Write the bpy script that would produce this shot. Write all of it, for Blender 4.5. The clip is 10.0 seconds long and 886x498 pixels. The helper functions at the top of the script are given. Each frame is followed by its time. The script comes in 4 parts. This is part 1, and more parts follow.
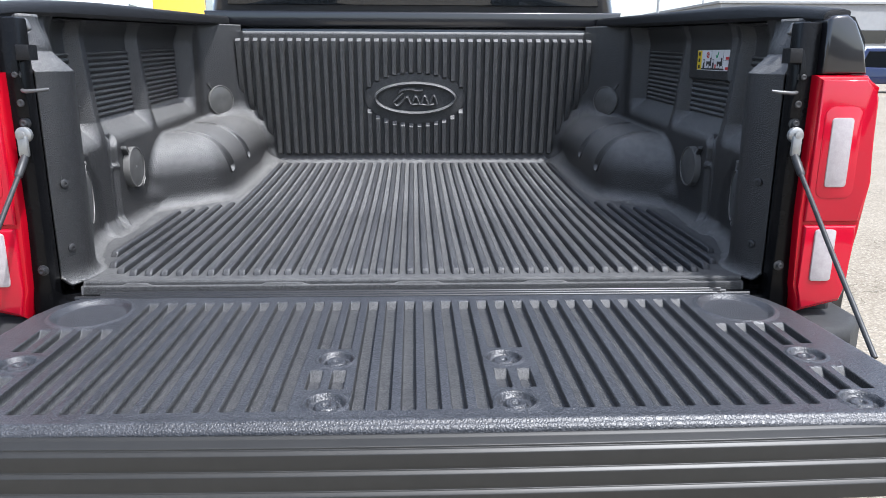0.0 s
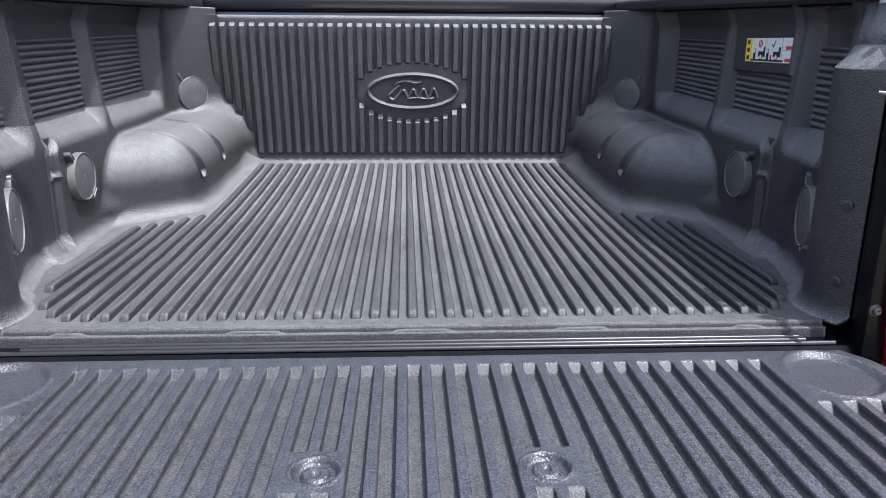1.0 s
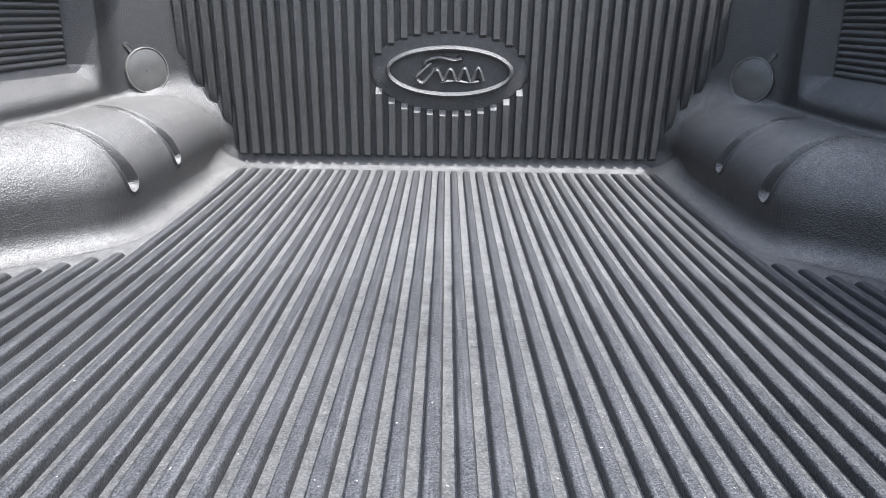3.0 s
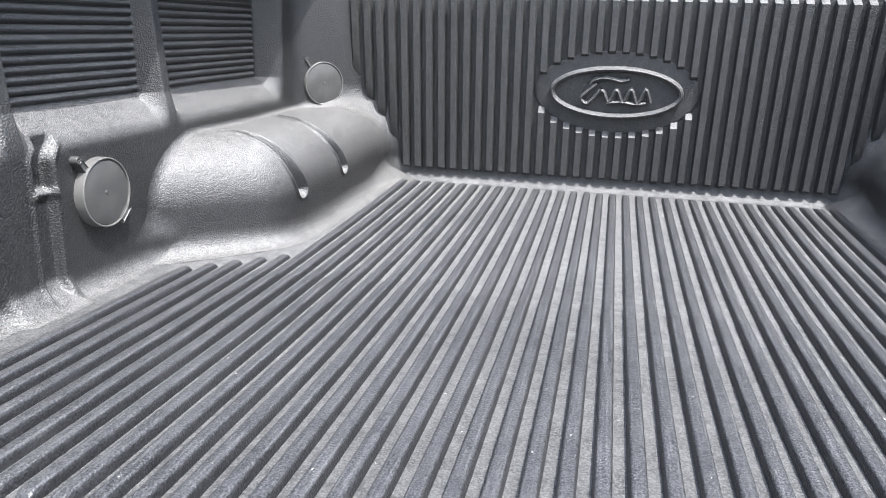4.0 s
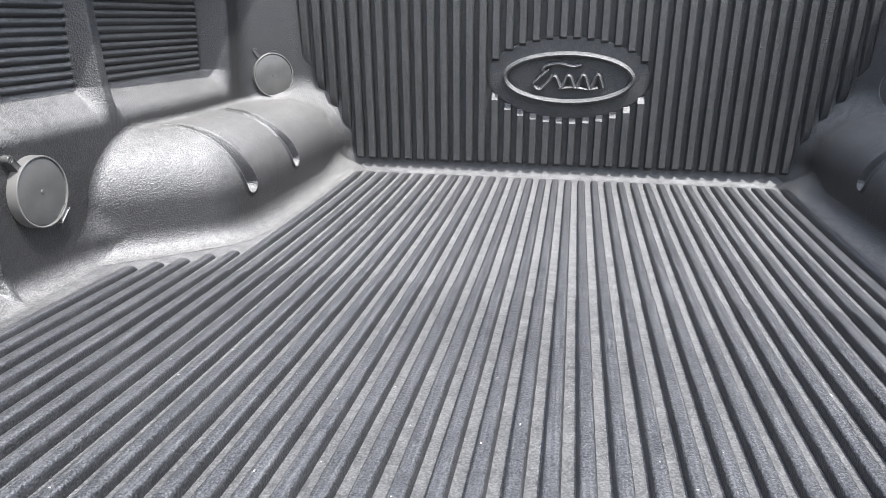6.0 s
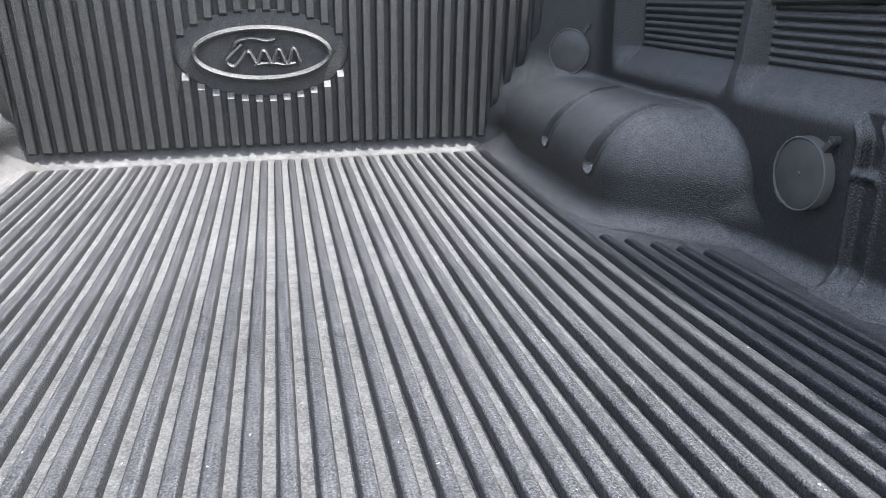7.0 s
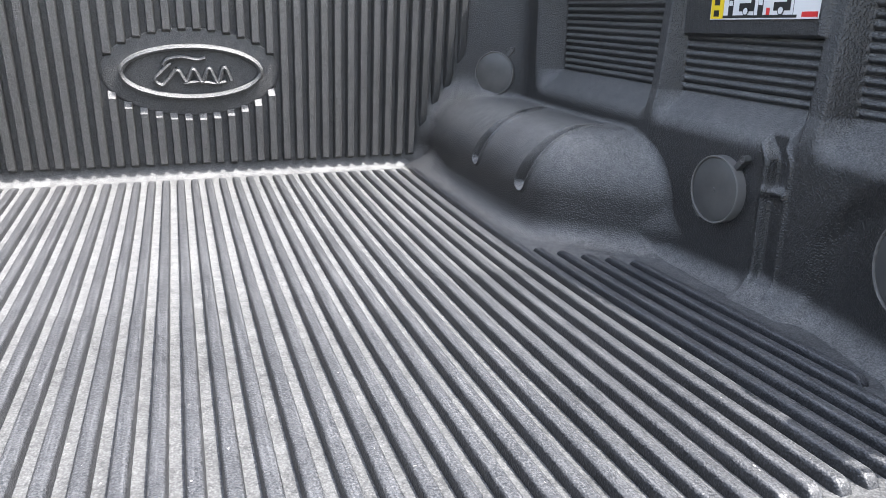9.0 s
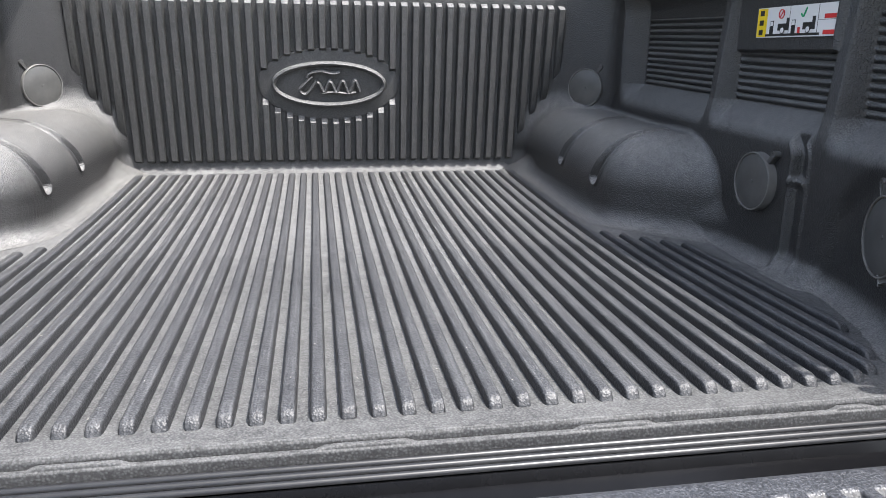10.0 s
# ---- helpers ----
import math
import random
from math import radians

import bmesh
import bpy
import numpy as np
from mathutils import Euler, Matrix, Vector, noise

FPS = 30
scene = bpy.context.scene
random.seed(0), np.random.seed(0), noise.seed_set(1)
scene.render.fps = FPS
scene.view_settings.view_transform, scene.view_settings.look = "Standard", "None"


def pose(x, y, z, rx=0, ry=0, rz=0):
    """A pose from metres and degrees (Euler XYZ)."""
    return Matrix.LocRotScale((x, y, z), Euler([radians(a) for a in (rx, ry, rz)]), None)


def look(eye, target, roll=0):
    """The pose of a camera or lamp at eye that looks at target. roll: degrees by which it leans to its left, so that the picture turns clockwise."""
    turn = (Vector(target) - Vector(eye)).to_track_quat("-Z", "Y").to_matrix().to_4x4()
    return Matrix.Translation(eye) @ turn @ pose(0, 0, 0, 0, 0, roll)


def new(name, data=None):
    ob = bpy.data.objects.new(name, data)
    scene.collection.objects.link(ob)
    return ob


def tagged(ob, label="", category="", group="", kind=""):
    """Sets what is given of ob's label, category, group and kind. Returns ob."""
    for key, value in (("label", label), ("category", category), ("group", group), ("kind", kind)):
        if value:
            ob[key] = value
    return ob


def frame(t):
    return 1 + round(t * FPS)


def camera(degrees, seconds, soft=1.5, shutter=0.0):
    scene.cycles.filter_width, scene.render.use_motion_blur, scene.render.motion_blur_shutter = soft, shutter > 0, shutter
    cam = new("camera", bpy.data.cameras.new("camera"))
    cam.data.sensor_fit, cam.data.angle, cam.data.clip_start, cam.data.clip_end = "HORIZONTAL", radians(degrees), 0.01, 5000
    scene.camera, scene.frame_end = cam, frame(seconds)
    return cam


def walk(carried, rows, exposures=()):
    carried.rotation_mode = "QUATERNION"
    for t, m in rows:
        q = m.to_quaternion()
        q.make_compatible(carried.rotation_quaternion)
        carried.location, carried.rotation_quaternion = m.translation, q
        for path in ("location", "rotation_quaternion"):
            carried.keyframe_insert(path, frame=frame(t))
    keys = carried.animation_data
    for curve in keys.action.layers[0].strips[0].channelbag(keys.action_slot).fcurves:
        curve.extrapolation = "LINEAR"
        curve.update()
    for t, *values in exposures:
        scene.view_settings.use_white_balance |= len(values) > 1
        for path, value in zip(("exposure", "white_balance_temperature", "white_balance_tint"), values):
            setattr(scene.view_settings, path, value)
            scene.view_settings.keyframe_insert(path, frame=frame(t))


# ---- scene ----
cam = camera(62.17, 10.0, soft=0.9)
PATH = [
    (0, (-0.008, -1.376, 1.321), (0.071, 0.557, 0.815), 0.25),
    (0.5, (-0.008, -1.298, 1.317), (0.080, 0.631, 0.797), 0.47),
    (1, (-0.024, -1.068, 1.328), (0.074, 0.855, 0.786), 0.34),
    (1.5, (-0.019, -0.793, 1.322), (0.083, 1.128, 0.776), 0.38),
    (2, (0.007, -0.534, 1.305), (0.105, 1.383, 0.744), 0.73),
    (2.2, (0.011, -0.467, 1.287), (0.103, 1.448, 0.720), 0.71),
    (3.3, (-0.013, -0.369, 1.257), (-0.116, 1.549, 0.697), 1.02),
    (3.5, (-0.005, -0.364, 1.262), (-0.203, 1.547, 0.706), 1.07),
    (4, (-0.006, -0.370, 1.267), (-0.419, 1.511, 0.731), 1.77),
    (4.5, (-0.008, -0.382, 1.266), (-0.591, 1.457, 0.737), 2.04),
    (5, (-0.001, -0.381, 1.265), (-0.665, 1.429, 0.733), 1.82),
    (5.5, (0.011, -0.375, 1.265), (-0.579, 1.459, 0.726), 1.29),
    (5.7, (0.012, -0.366, 1.264), (-0.494, 1.491, 0.720), 1.06),
    (6.8, (0.028, -0.313, 1.261), (0.307, 1.571, 0.651), -0.13),
    (7, (0.030, -0.304, 1.259), (0.435, 1.554, 0.641), -0.35),
    (7.5, (0.019, -0.289, 1.257), (0.669, 1.492, 0.621), -0.18),
    (8, (0.007, -0.275, 1.250), (0.765, 1.462, 0.611), 0.36),
    (8.5, (0.008, -0.277, 1.253), (0.768, 1.464, 0.627), 0.46),
    (9, (-0.031, -0.331, 1.273), (0.609, 1.474, 0.694), 0.72),
    (9.5, (-0.048, -0.449, 1.278), (0.437, 1.417, 0.745), 1.11),
    (10, (-0.039, -0.625, 1.257), (0.290, 1.279, 0.739), 0.67),
]
EXPOSURES = [(0.0, 1.29, 6080, 10), (0.8, 1.44, 6030, 10), (1.5, 1.88, 6080, 10), (2.2, 1.92, 6170, 10), (3.5, 1.97, 6290, 10), (5.5, 1.90, 6340, 10), (7.0, 2.18, 6400, 10), (8.5, 2.47, 6450, 10), (9.5, 2.38, 6540, 10), (10.0, 1.88, 6580, 10)]
walk(cam, [(t, look(eye, target, roll)) for t, eye, target, roll in PATH], EXPOSURES)

# ---- world and sun ----
SUN_DIR = Vector((0.338, -0.32, 0.90)).normalized()
world = bpy.data.worlds.new("sky")
scene.world = world
world.use_nodes = True
wn = world.node_tree
sky = wn.nodes.new("ShaderNodeTexSky")
sky.sky_type = "NISHITA"
sky.sun_disc = False
sky.sun_elevation = math.asin(SUN_DIR.z)
sky.sun_rotation = math.atan2(SUN_DIR.x, SUN_DIR.y)
sky.air_density, sky.dust_density, sky.ozone_density = 1.0, 2.4, 1.0
# thin broken cloud: the same sky, paled in soft patches
cloud = wn.nodes.new("ShaderNodeTexNoise")
cloud.inputs["Scale"].default_value, cloud.inputs["Detail"].default_value = 2.2, 5.0
sky_dir = wn.nodes.new("ShaderNodeTexCoord")
wn.links.new(sky_dir.outputs["Generated"], cloud.inputs["Vector"])
cover = wn.nodes.new("ShaderNodeMapRange")
cover.inputs["From Min"].default_value, cover.inputs["From Max"].default_value = 0.40, 0.62
cover.inputs["To Min"].default_value, cover.inputs["To Max"].default_value = 0.10, 0.62
wn.links.new(cloud.outputs["Fac"], cover.inputs["Value"])
grey = wn.nodes.new("ShaderNodeRGBToBW")
wn.links.new(sky.outputs["Color"], grey.inputs["Color"])
lift_ = wn.nodes.new("ShaderNodeMath")
lift_.operation = "MULTIPLY"
lift_.inputs[1].default_value = 1.25
wn.links.new(grey.outputs["Val"], lift_.inputs[0])
veil = wn.nodes.new("ShaderNodeMix")
veil.data_type = "RGBA"
wn.links.new(cover.outputs["Result"], veil.inputs[0])
wn.links.new(sky.outputs["Color"], veil.inputs[6])
wn.links.new(lift_.outputs[0], veil.inputs[7])
wn.links.new(veil.outputs[2], wn.nodes["Background"].inputs["Color"])
wn.nodes["Background"].inputs["Strength"].default_value = 0.144
sun = bpy.data.lights.new("sun", "SUN")
sun.energy, sun.angle, sun.color = 2.56, radians(0.55), (1.0, 0.99, 0.985)
sun_ob = new("sun", sun)
sun_ob.matrix_world = look(SUN_DIR * 20, (0, 0, 0))


# ---- materials ----
def material(name, color, rough=0.5, metal=0.0, spec=0.5, coat=0.0):
    m = bpy.data.materials.new(name)
    m.use_nodes = True
    b = m.node_tree.nodes["Principled BSDF"]
    b.inputs["Base Color"].default_value = (*color, 1)
    b.inputs["Roughness"].default_value = rough
    b.inputs["Metallic"].default_value = metal
    b.inputs["Specular IOR Level"].default_value = spec
    b.inputs["Coat Weight"].default_value = coat
    b.inputs["Coat Roughness"].default_value = 0.03
    return m


def noise_tex(nt, scale, detail=3, rough=0.55, coord="Object"):
    tc = nt.nodes.new("ShaderNodeTexCoord")
    n = nt.nodes.new("ShaderNodeTexNoise")
    n.inputs["Scale"].default_value = scale
    n.inputs["Detail"].default_value = detail
    n.inputs["Roughness"].default_value = rough
    nt.links.new(tc.outputs[coord], n.inputs["Vector"])
    return n


def ramp(nt, source, stops):
    r = nt.nodes.new("ShaderNodeValToRGB")
    e = r.color_ramp.elements
    e[0].position, e[0].color = stops[0][0], (*stops[0][1], 1)
    e[1].position, e[1].color = stops[-1][0], (*stops[-1][1], 1)
    for p, c in stops[1:-1]:
        x = e.new(p)
        x.color = (*c, 1)
    nt.links.new(source, r.inputs["Fac"])
    return r.outputs["Color"]


def mix(nt, fac, a, b, mode="MIX"):
    n = nt.nodes.new("ShaderNodeMix")
    n.data_type, n.blend_type = "RGBA", mode
    if isinstance(fac, float):
        n.inputs[0].default_value = fac
    else:
        nt.links.new(fac, n.inputs[0])
    for slot, v in ((6, a), (7, b)):
        if isinstance(v, tuple):
            n.inputs[slot].default_value = (*v, 1)
        else:
            nt.links.new(v, n.inputs[slot])
    return n.outputs[2]


def math_node(nt, op, a, b):
    n = nt.nodes.new("ShaderNodeMath")
    n.operation = op
    for i, v in enumerate((a, b)):
        if isinstance(v, (int, float)):
            n.inputs[i].default_value = v
        else:
            nt.links.new(v, n.inputs[i])
    return n.outputs[0]


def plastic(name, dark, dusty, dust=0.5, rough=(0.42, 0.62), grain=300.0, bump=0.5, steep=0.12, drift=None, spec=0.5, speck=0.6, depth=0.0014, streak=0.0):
    """Black moulded polyethylene, pebbled skin, grey dust in patches, shading painted by slope."""
    m = material(name, dark, rough[0], 0, spec)
    nt = m.node_tree
    b = nt.nodes["Principled BSDF"]
    geo = nt.nodes.new("ShaderNodeNewGeometry")
    place = geo.outputs["Position"]

    def noise(scale, detail, r):
        n = nt.nodes.new("ShaderNodeTexNoise")
        n.inputs["Scale"].default_value, n.inputs["Detail"].default_value, n.inputs["Roughness"].default_value = scale, detail, r
        nt.links.new(place, n.inputs["Vector"])
        return n.outputs["Fac"]

    f1 = ramp(nt, noise(5.0, 4, 0.6), ((0.30, (0, 0, 0)), (0.72, (1, 1, 1))))
    f2 = ramp(nt, noise(60.0, 4, 0.7), ((0.38, (0, 0, 0)), (0.64, (1, 1, 1))))
    f3 = ramp(nt, noise(430.0, 3, 0.7), ((0.42, (0, 0, 0)), (0.60, (1, 1, 1))))
    # pebbles
    vor = nt.nodes.new("ShaderNodeTexVoronoi")
    vor.feature = "SMOOTH_F1"
    vor.inputs["Scale"].default_value = grain
    vor.inputs["Smoothness"].default_value = 0.35
    nt.links.new(place, vor.inputs["Vector"])
    pebble = ramp(nt, vor.outputs["Distance"], ((0.15, (1, 1, 1)), (0.62, (0, 0, 0))))
    amount = math_node(nt, "ADD", math_node(nt, "ADD", math_node(nt, "MULTIPLY", f1, 0.16), 0.07), math_node(nt, "MULTIPLY", f2, 0.25))
    amount = math_node(nt, "ADD", amount, math_node(nt, "MULTIPLY", f3, speck))
    amount = math_node(nt, "ADD", amount, math_node(nt, "MULTIPLY", pebble, 0.22))
    if streak:
        # scuffs along the bed
        long_ = nt.nodes.new("ShaderNodeMapping")
        long_.inputs["Scale"].default_value = (330.0, 9.0, 60.0)
        nt.links.new(place, long_.inputs["Vector"])
        scuff = nt.nodes.new("ShaderNodeTexNoise")
        scuff.inputs["Scale"].default_value, scuff.inputs["Detail"].default_value = 1.0, 3.0
        nt.links.new(long_.outputs["Vector"], scuff.inputs["Vector"])
        worn = ramp(nt, scuff.outputs["Fac"], ((0.50, (0, 0, 0)), (0.68, (1, 1, 1))))
        amount = math_node(nt, "ADD", amount, math_node(nt, "MULTIPLY", worn, streak))
    # settled dust on up-facing skin; the same mask paints lit ledges and shaded sides
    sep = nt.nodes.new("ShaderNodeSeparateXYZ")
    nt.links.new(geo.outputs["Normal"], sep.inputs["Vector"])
    slope_tone = nt.nodes.new("ShaderNodeMapRange")
    slope_tone.inputs["From Min"].default_value, slope_tone.inputs["From Max"].default_value = -0.05, 0.85
    slope_tone.inputs["To Min"].default_value, slope_tone.inputs["To Max"].default_value = steep, 1.0
    nt.links.new(sep.outputs["Z"], slope_tone.inputs["Value"])
    amount = math_node(nt, "MULTIPLY", math_node(nt, "MULTIPLY", amount, dust), slope_tone.outputs["Result"])
    if drift:
        # dust gathers towards the bulkhead
        sy = nt.nodes.new("ShaderNodeSeparateXYZ")
        nt.links.new(place, sy.inputs["Vector"])
        mr = nt.nodes.new("ShaderNodeMapRange")
        mr.interpolation_type = "SMOOTHSTEP"
        mr.inputs["From Min"].default_value, mr.inputs["From Max"].default_value = drift[0], drift[1]
        mr.inputs["To Min"].default_value, mr.inputs["To Max"].default_value = drift[2], drift[3]
        nt.links.new(sy.outputs["Y"], mr.inputs["Value"])
        amount = math_node(nt, "MULTIPLY", amount, mr.outputs["Result"])
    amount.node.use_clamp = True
    # pits painted dark, pebble tops light: relief shading put into the colour
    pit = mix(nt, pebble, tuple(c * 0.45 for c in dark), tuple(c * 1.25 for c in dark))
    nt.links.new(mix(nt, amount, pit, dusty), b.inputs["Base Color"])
    r = nt.nodes.new("ShaderNodeMapRange")
    r.inputs["To Min"].default_value, r.inputs["To Max"].default_value = rough
    nt.links.new(amount, r.inputs["Value"])
    nt.links.new(r.outputs["Result"], b.inputs["Roughness"])
    bp = nt.nodes.new("ShaderNodeBump")
    bp.inputs["Strength"].default_value = bump
    bp.inputs["Distance"].default_value = depth
    height = math_node(nt, "ADD", math_node(nt, "MULTIPLY", pebble, 0.8), math_node(nt, "MULTIPLY", noise(grain * 0.45, 2, 0.5), 0.7))
    nt.links.new(height, bp.inputs["Height"])
    nt.links.new(bp.outputs["Normal"], b.inputs["Normal"])
    return m


def gloss_paint(name, color):
    m = material(name, color, 0.28, 0.0, 0.5, 1.0)
    nt = m.node_tree
    b = nt.nodes["Principled BSDF"]
    n = noise_tex(nt, 9.0, 4)
    r = nt.nodes.new("ShaderNodeMapRange")
    r.inputs["To Min"].default_value, r.inputs["To Max"].default_value = 0.02, 0.12
    nt.links.new(n.outputs["Fac"], r.inputs["Value"])
    nt.links.new(r.outputs["Result"], b.inputs["Coat Roughness"])
    return m


def rough_mat(name, c1, c2, scale, rough=0.8, bump=0.2, metal=0.0, dist=0.002):
    m = material(name, c1, rough, metal)
    nt = m.node_tree
    b = nt.nodes["Principled BSDF"]
    n = noise_tex(nt, scale, 6, 0.65)
    n2 = noise_tex(nt, scale * 0.07, 3)
    f = math_node(nt, "ADD", math_node(nt, "MULTIPLY", n.outputs["Fac"], 0.6), math_node(nt, "MULTIPLY", n2.outputs["Fac"], 0.4))
    nt.links.new(ramp(nt, f, ((0.3, c1), (0.7, c2))), b.inputs["Base Color"])
    bp = nt.nodes.new("ShaderNodeBump")
    bp.inputs["Strength"].default_value, bp.inputs["Distance"].default_value = bump, dist
    nt.links.new(n.outputs["Fac"], bp.inputs["Height"])
    nt.links.new(bp.outputs["Normal"], b.inputs["Normal"])
    return m


def pebble_ground(name, tones):
    """Worn concrete with its tan pebbles showing, broad stains and thin cracks."""
    m = material(name, tones[1], 0.88)
    nt = m.node_tree
    b = nt.nodes["Principled BSDF"]
    place = nt.nodes.new("ShaderNodeNewGeometry").outputs["Position"]
    cells = nt.nodes.new("ShaderNodeTexVoronoi")
    cells.inputs["Scale"].default_value = 75.0
    nt.links.new(place, cells.inputs["Vector"])
    pick = nt.nodes.new("ShaderNodeSeparateColor")
    nt.links.new(cells.outputs["Color"], pick.inputs["Color"])
    stone = ramp(nt, pick.outputs["Red"], ((0.0, tones[0]), (0.35, tones[1]), (0.75, tones[2]), (1.0, tones[3])))
    joint = ramp(nt, cells.outputs["Distance"], ((0.25, (1, 1, 1)), (0.75, (0.45, 0.43, 0.40))))
    col = mix(nt, 1.0, stone, joint, "MULTIPLY")
    broad = noise_tex(nt, 0.9, 5, 0.6)
    col = mix(nt, 0.55, col, ramp(nt, broad.outputs["Fac"], ((0.3, tones[1]), (0.7, tones[2]))))
    lines = nt.nodes.new("ShaderNodeTexVoronoi")
    lines.feature = "DISTANCE_TO_EDGE"
    lines.inputs["Scale"].default_value = 0.55
    warp = nt.nodes.new("ShaderNodeVectorMath")
    bend = noise_tex(nt, 3.0, 4)
    nt.links.new(place, warp.inputs[0])
    nt.links.new(bend.outputs["Color"], warp.inputs[1])
    nt.links.new(warp.outputs["Vector"], lines.inputs["Vector"])
    crack = ramp(nt, lines.outputs["Distance"], ((0.0, (1, 1, 1)), (0.006, (0, 0, 0))))
    nt.links.new(mix(nt, crack, col, tones[0]), b.inputs["Base Color"])
    bp = nt.nodes.new("ShaderNodeBump")
    bp.inputs["Strength"].default_value, bp.inputs["Distance"].default_value = 0.4, 0.004
    nt.links.new(joint, bp.inputs["Height"])
    nt.links.new(bp.outputs["Normal"], b.inputs["Normal"])
    return m


# steep below 1 paints upright faces darker, as shade would
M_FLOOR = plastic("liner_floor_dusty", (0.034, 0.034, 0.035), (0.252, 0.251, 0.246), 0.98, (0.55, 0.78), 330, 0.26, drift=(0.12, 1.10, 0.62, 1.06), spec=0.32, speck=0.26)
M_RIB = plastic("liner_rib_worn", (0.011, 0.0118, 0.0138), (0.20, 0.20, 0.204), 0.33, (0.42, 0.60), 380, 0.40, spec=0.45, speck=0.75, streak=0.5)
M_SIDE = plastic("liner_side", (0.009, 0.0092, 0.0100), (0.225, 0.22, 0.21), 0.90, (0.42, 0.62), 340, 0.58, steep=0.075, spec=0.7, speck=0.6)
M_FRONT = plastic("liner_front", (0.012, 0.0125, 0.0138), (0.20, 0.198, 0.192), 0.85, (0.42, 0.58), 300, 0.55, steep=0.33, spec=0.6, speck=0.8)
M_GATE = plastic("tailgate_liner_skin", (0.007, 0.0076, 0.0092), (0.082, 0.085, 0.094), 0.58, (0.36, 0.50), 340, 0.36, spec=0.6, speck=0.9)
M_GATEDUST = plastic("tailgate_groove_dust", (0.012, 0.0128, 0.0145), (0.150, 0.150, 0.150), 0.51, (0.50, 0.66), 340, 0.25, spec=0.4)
M_CAP = rough_mat("cap_plastic", (0.105, 0.102, 0.096), (0.15, 0.146, 0.138), 40, 0.46, 0.03)
M_LID = rough_mat("cap_lid_plastic", (0.045, 0.045, 0.044), (0.098, 0.096, 0.091), 25, 0.38, 0.03)
M_RAIL = plastic("rail_plastic", (0.008, 0.008, 0.009), (0.04, 0.04, 0.04), 0.35, (0.5, 0.65), 420, 0.3, spec=0.3)
M_PAINT = gloss_paint("black_paint", (0.006, 0.006, 0.008))
M_BLUE = gloss_paint("blue_paint", (0.004, 0.014, 0.07))
M_WHITE = gloss_paint("white_paint", (0.72, 0.73, 0.74))
M_YELLOW = gloss_paint("yellow_paint", (0.85, 0.52, 0.02))
M_STEEL = rough_mat("zinc_steel", (0.24, 0.24, 0.235), (0.42, 0.415, 0.40), 60, 0.42, 0.1, 0.7)
M_DARKSTEEL = rough_mat("dark_steel", (0.02, 0.02, 0.022), (0.06, 0.06, 0.06), 80, 0.45, 0.1, 0.3)
M_SLEEVE = rough_mat("worn_grey_steel", (0.11, 0.11, 0.11), (0.20, 0.20, 0.20), 60, 0.42, 0.1, 0.5)
M_BEAD = rough_mat("bead_paint", (0.010, 0.010, 0.011), (0.024, 0.024, 0.025), 50, 0.34, 0.05)
M_ALU = rough_mat("brushed_trim", (0.30, 0.30, 0.31), (0.42, 0.42, 0.43), 90, 0.32, 0.05, 0.8)
M_GREYTRIM = rough_mat("grey_trim", (0.017, 0.0166, 0.0150), (0.025, 0.0243, 0.0222), 40, 0.42, 0.04, 0.15)
M_GREYTRIM.node_tree.nodes["Principled BSDF"].inputs["Specular IOR Level"].default_value = 0.5
M_JAMB = rough_mat("jamb_paint", (0.0025, 0.0025, 0.003), (0.006, 0.006, 0.0065), 30, 0.26, 0.05)
M_JAMB.node_tree.nodes["Principled BSDF"].inputs["Specular IOR Level"].default_value = 0.16
M_RED = material("red_lens", (0.44, 0.003, 0.020), 0.12, 0, 0.4, 0.4)
M_REDDARK = material("red_lens_dark", (0.40, 0.002, 0.012), 0.16, 0, 0.3, 0.15)
M_CLEAR = rough_mat("clear_lens", (0.32, 0.28, 0.28), (0.44, 0.40, 0.40), 120, 0.25, 0.3)
M_RUBBER = rough_mat("rubber", (0.015, 0.015, 0.015), (0.035, 0.035, 0.035), 120, 0.7, 0.2)
M_GLASS = material("tinted_glass", (0.01, 0.012, 0.014), 0.03, 0, 0.8, 0.0)
M_CONCRETE = pebble_ground("aggregate_ground", ((0.10, 0.082, 0.058), (0.235, 0.200, 0.150), (0.34, 0.298, 0.235), (0.50, 0.465, 0.40)))
M_DARKWALL = rough_mat("dark_reflection_wall", (0.03, 0.032, 0.035), (0.07, 0.072, 0.075), 0.6, 0.5, 0.05)
M_WALL = rough_mat("painted_wall", (0.27, 0.275, 0.28), (0.33, 0.335, 0.34), 3, 0.8, 0.05)
M_GRIT = rough_mat("pale_grit", (0.26, 0.25, 0.23), (0.42, 0.40, 0.37), 300, 0.8, 0.1)
M_STICKER = material("label_white", (0.72, 0.72, 0.72), 0.35)
M_STYELLOW = material("label_yellow", (0.80, 0.58, 0.02), 0.35)
M_STBLACK = material("label_black", (0.02, 0.02, 0.02), 0.35)
M_STRED = material("label_red", (0.62, 0.03, 0.03), 0.35)
M_STGREEN = material("label_green", (0.02, 0.35, 0.14), 0.35)


# ---- builders ----
def obj(name, me, mat, parent=None, label=""):
    ob = new(name, me)
    if mat is not None and not me.materials:
        me.materials.append(mat)
    if parent is not None:
        ob.parent = parent
    if label:
        tagged(ob, label)
    return ob


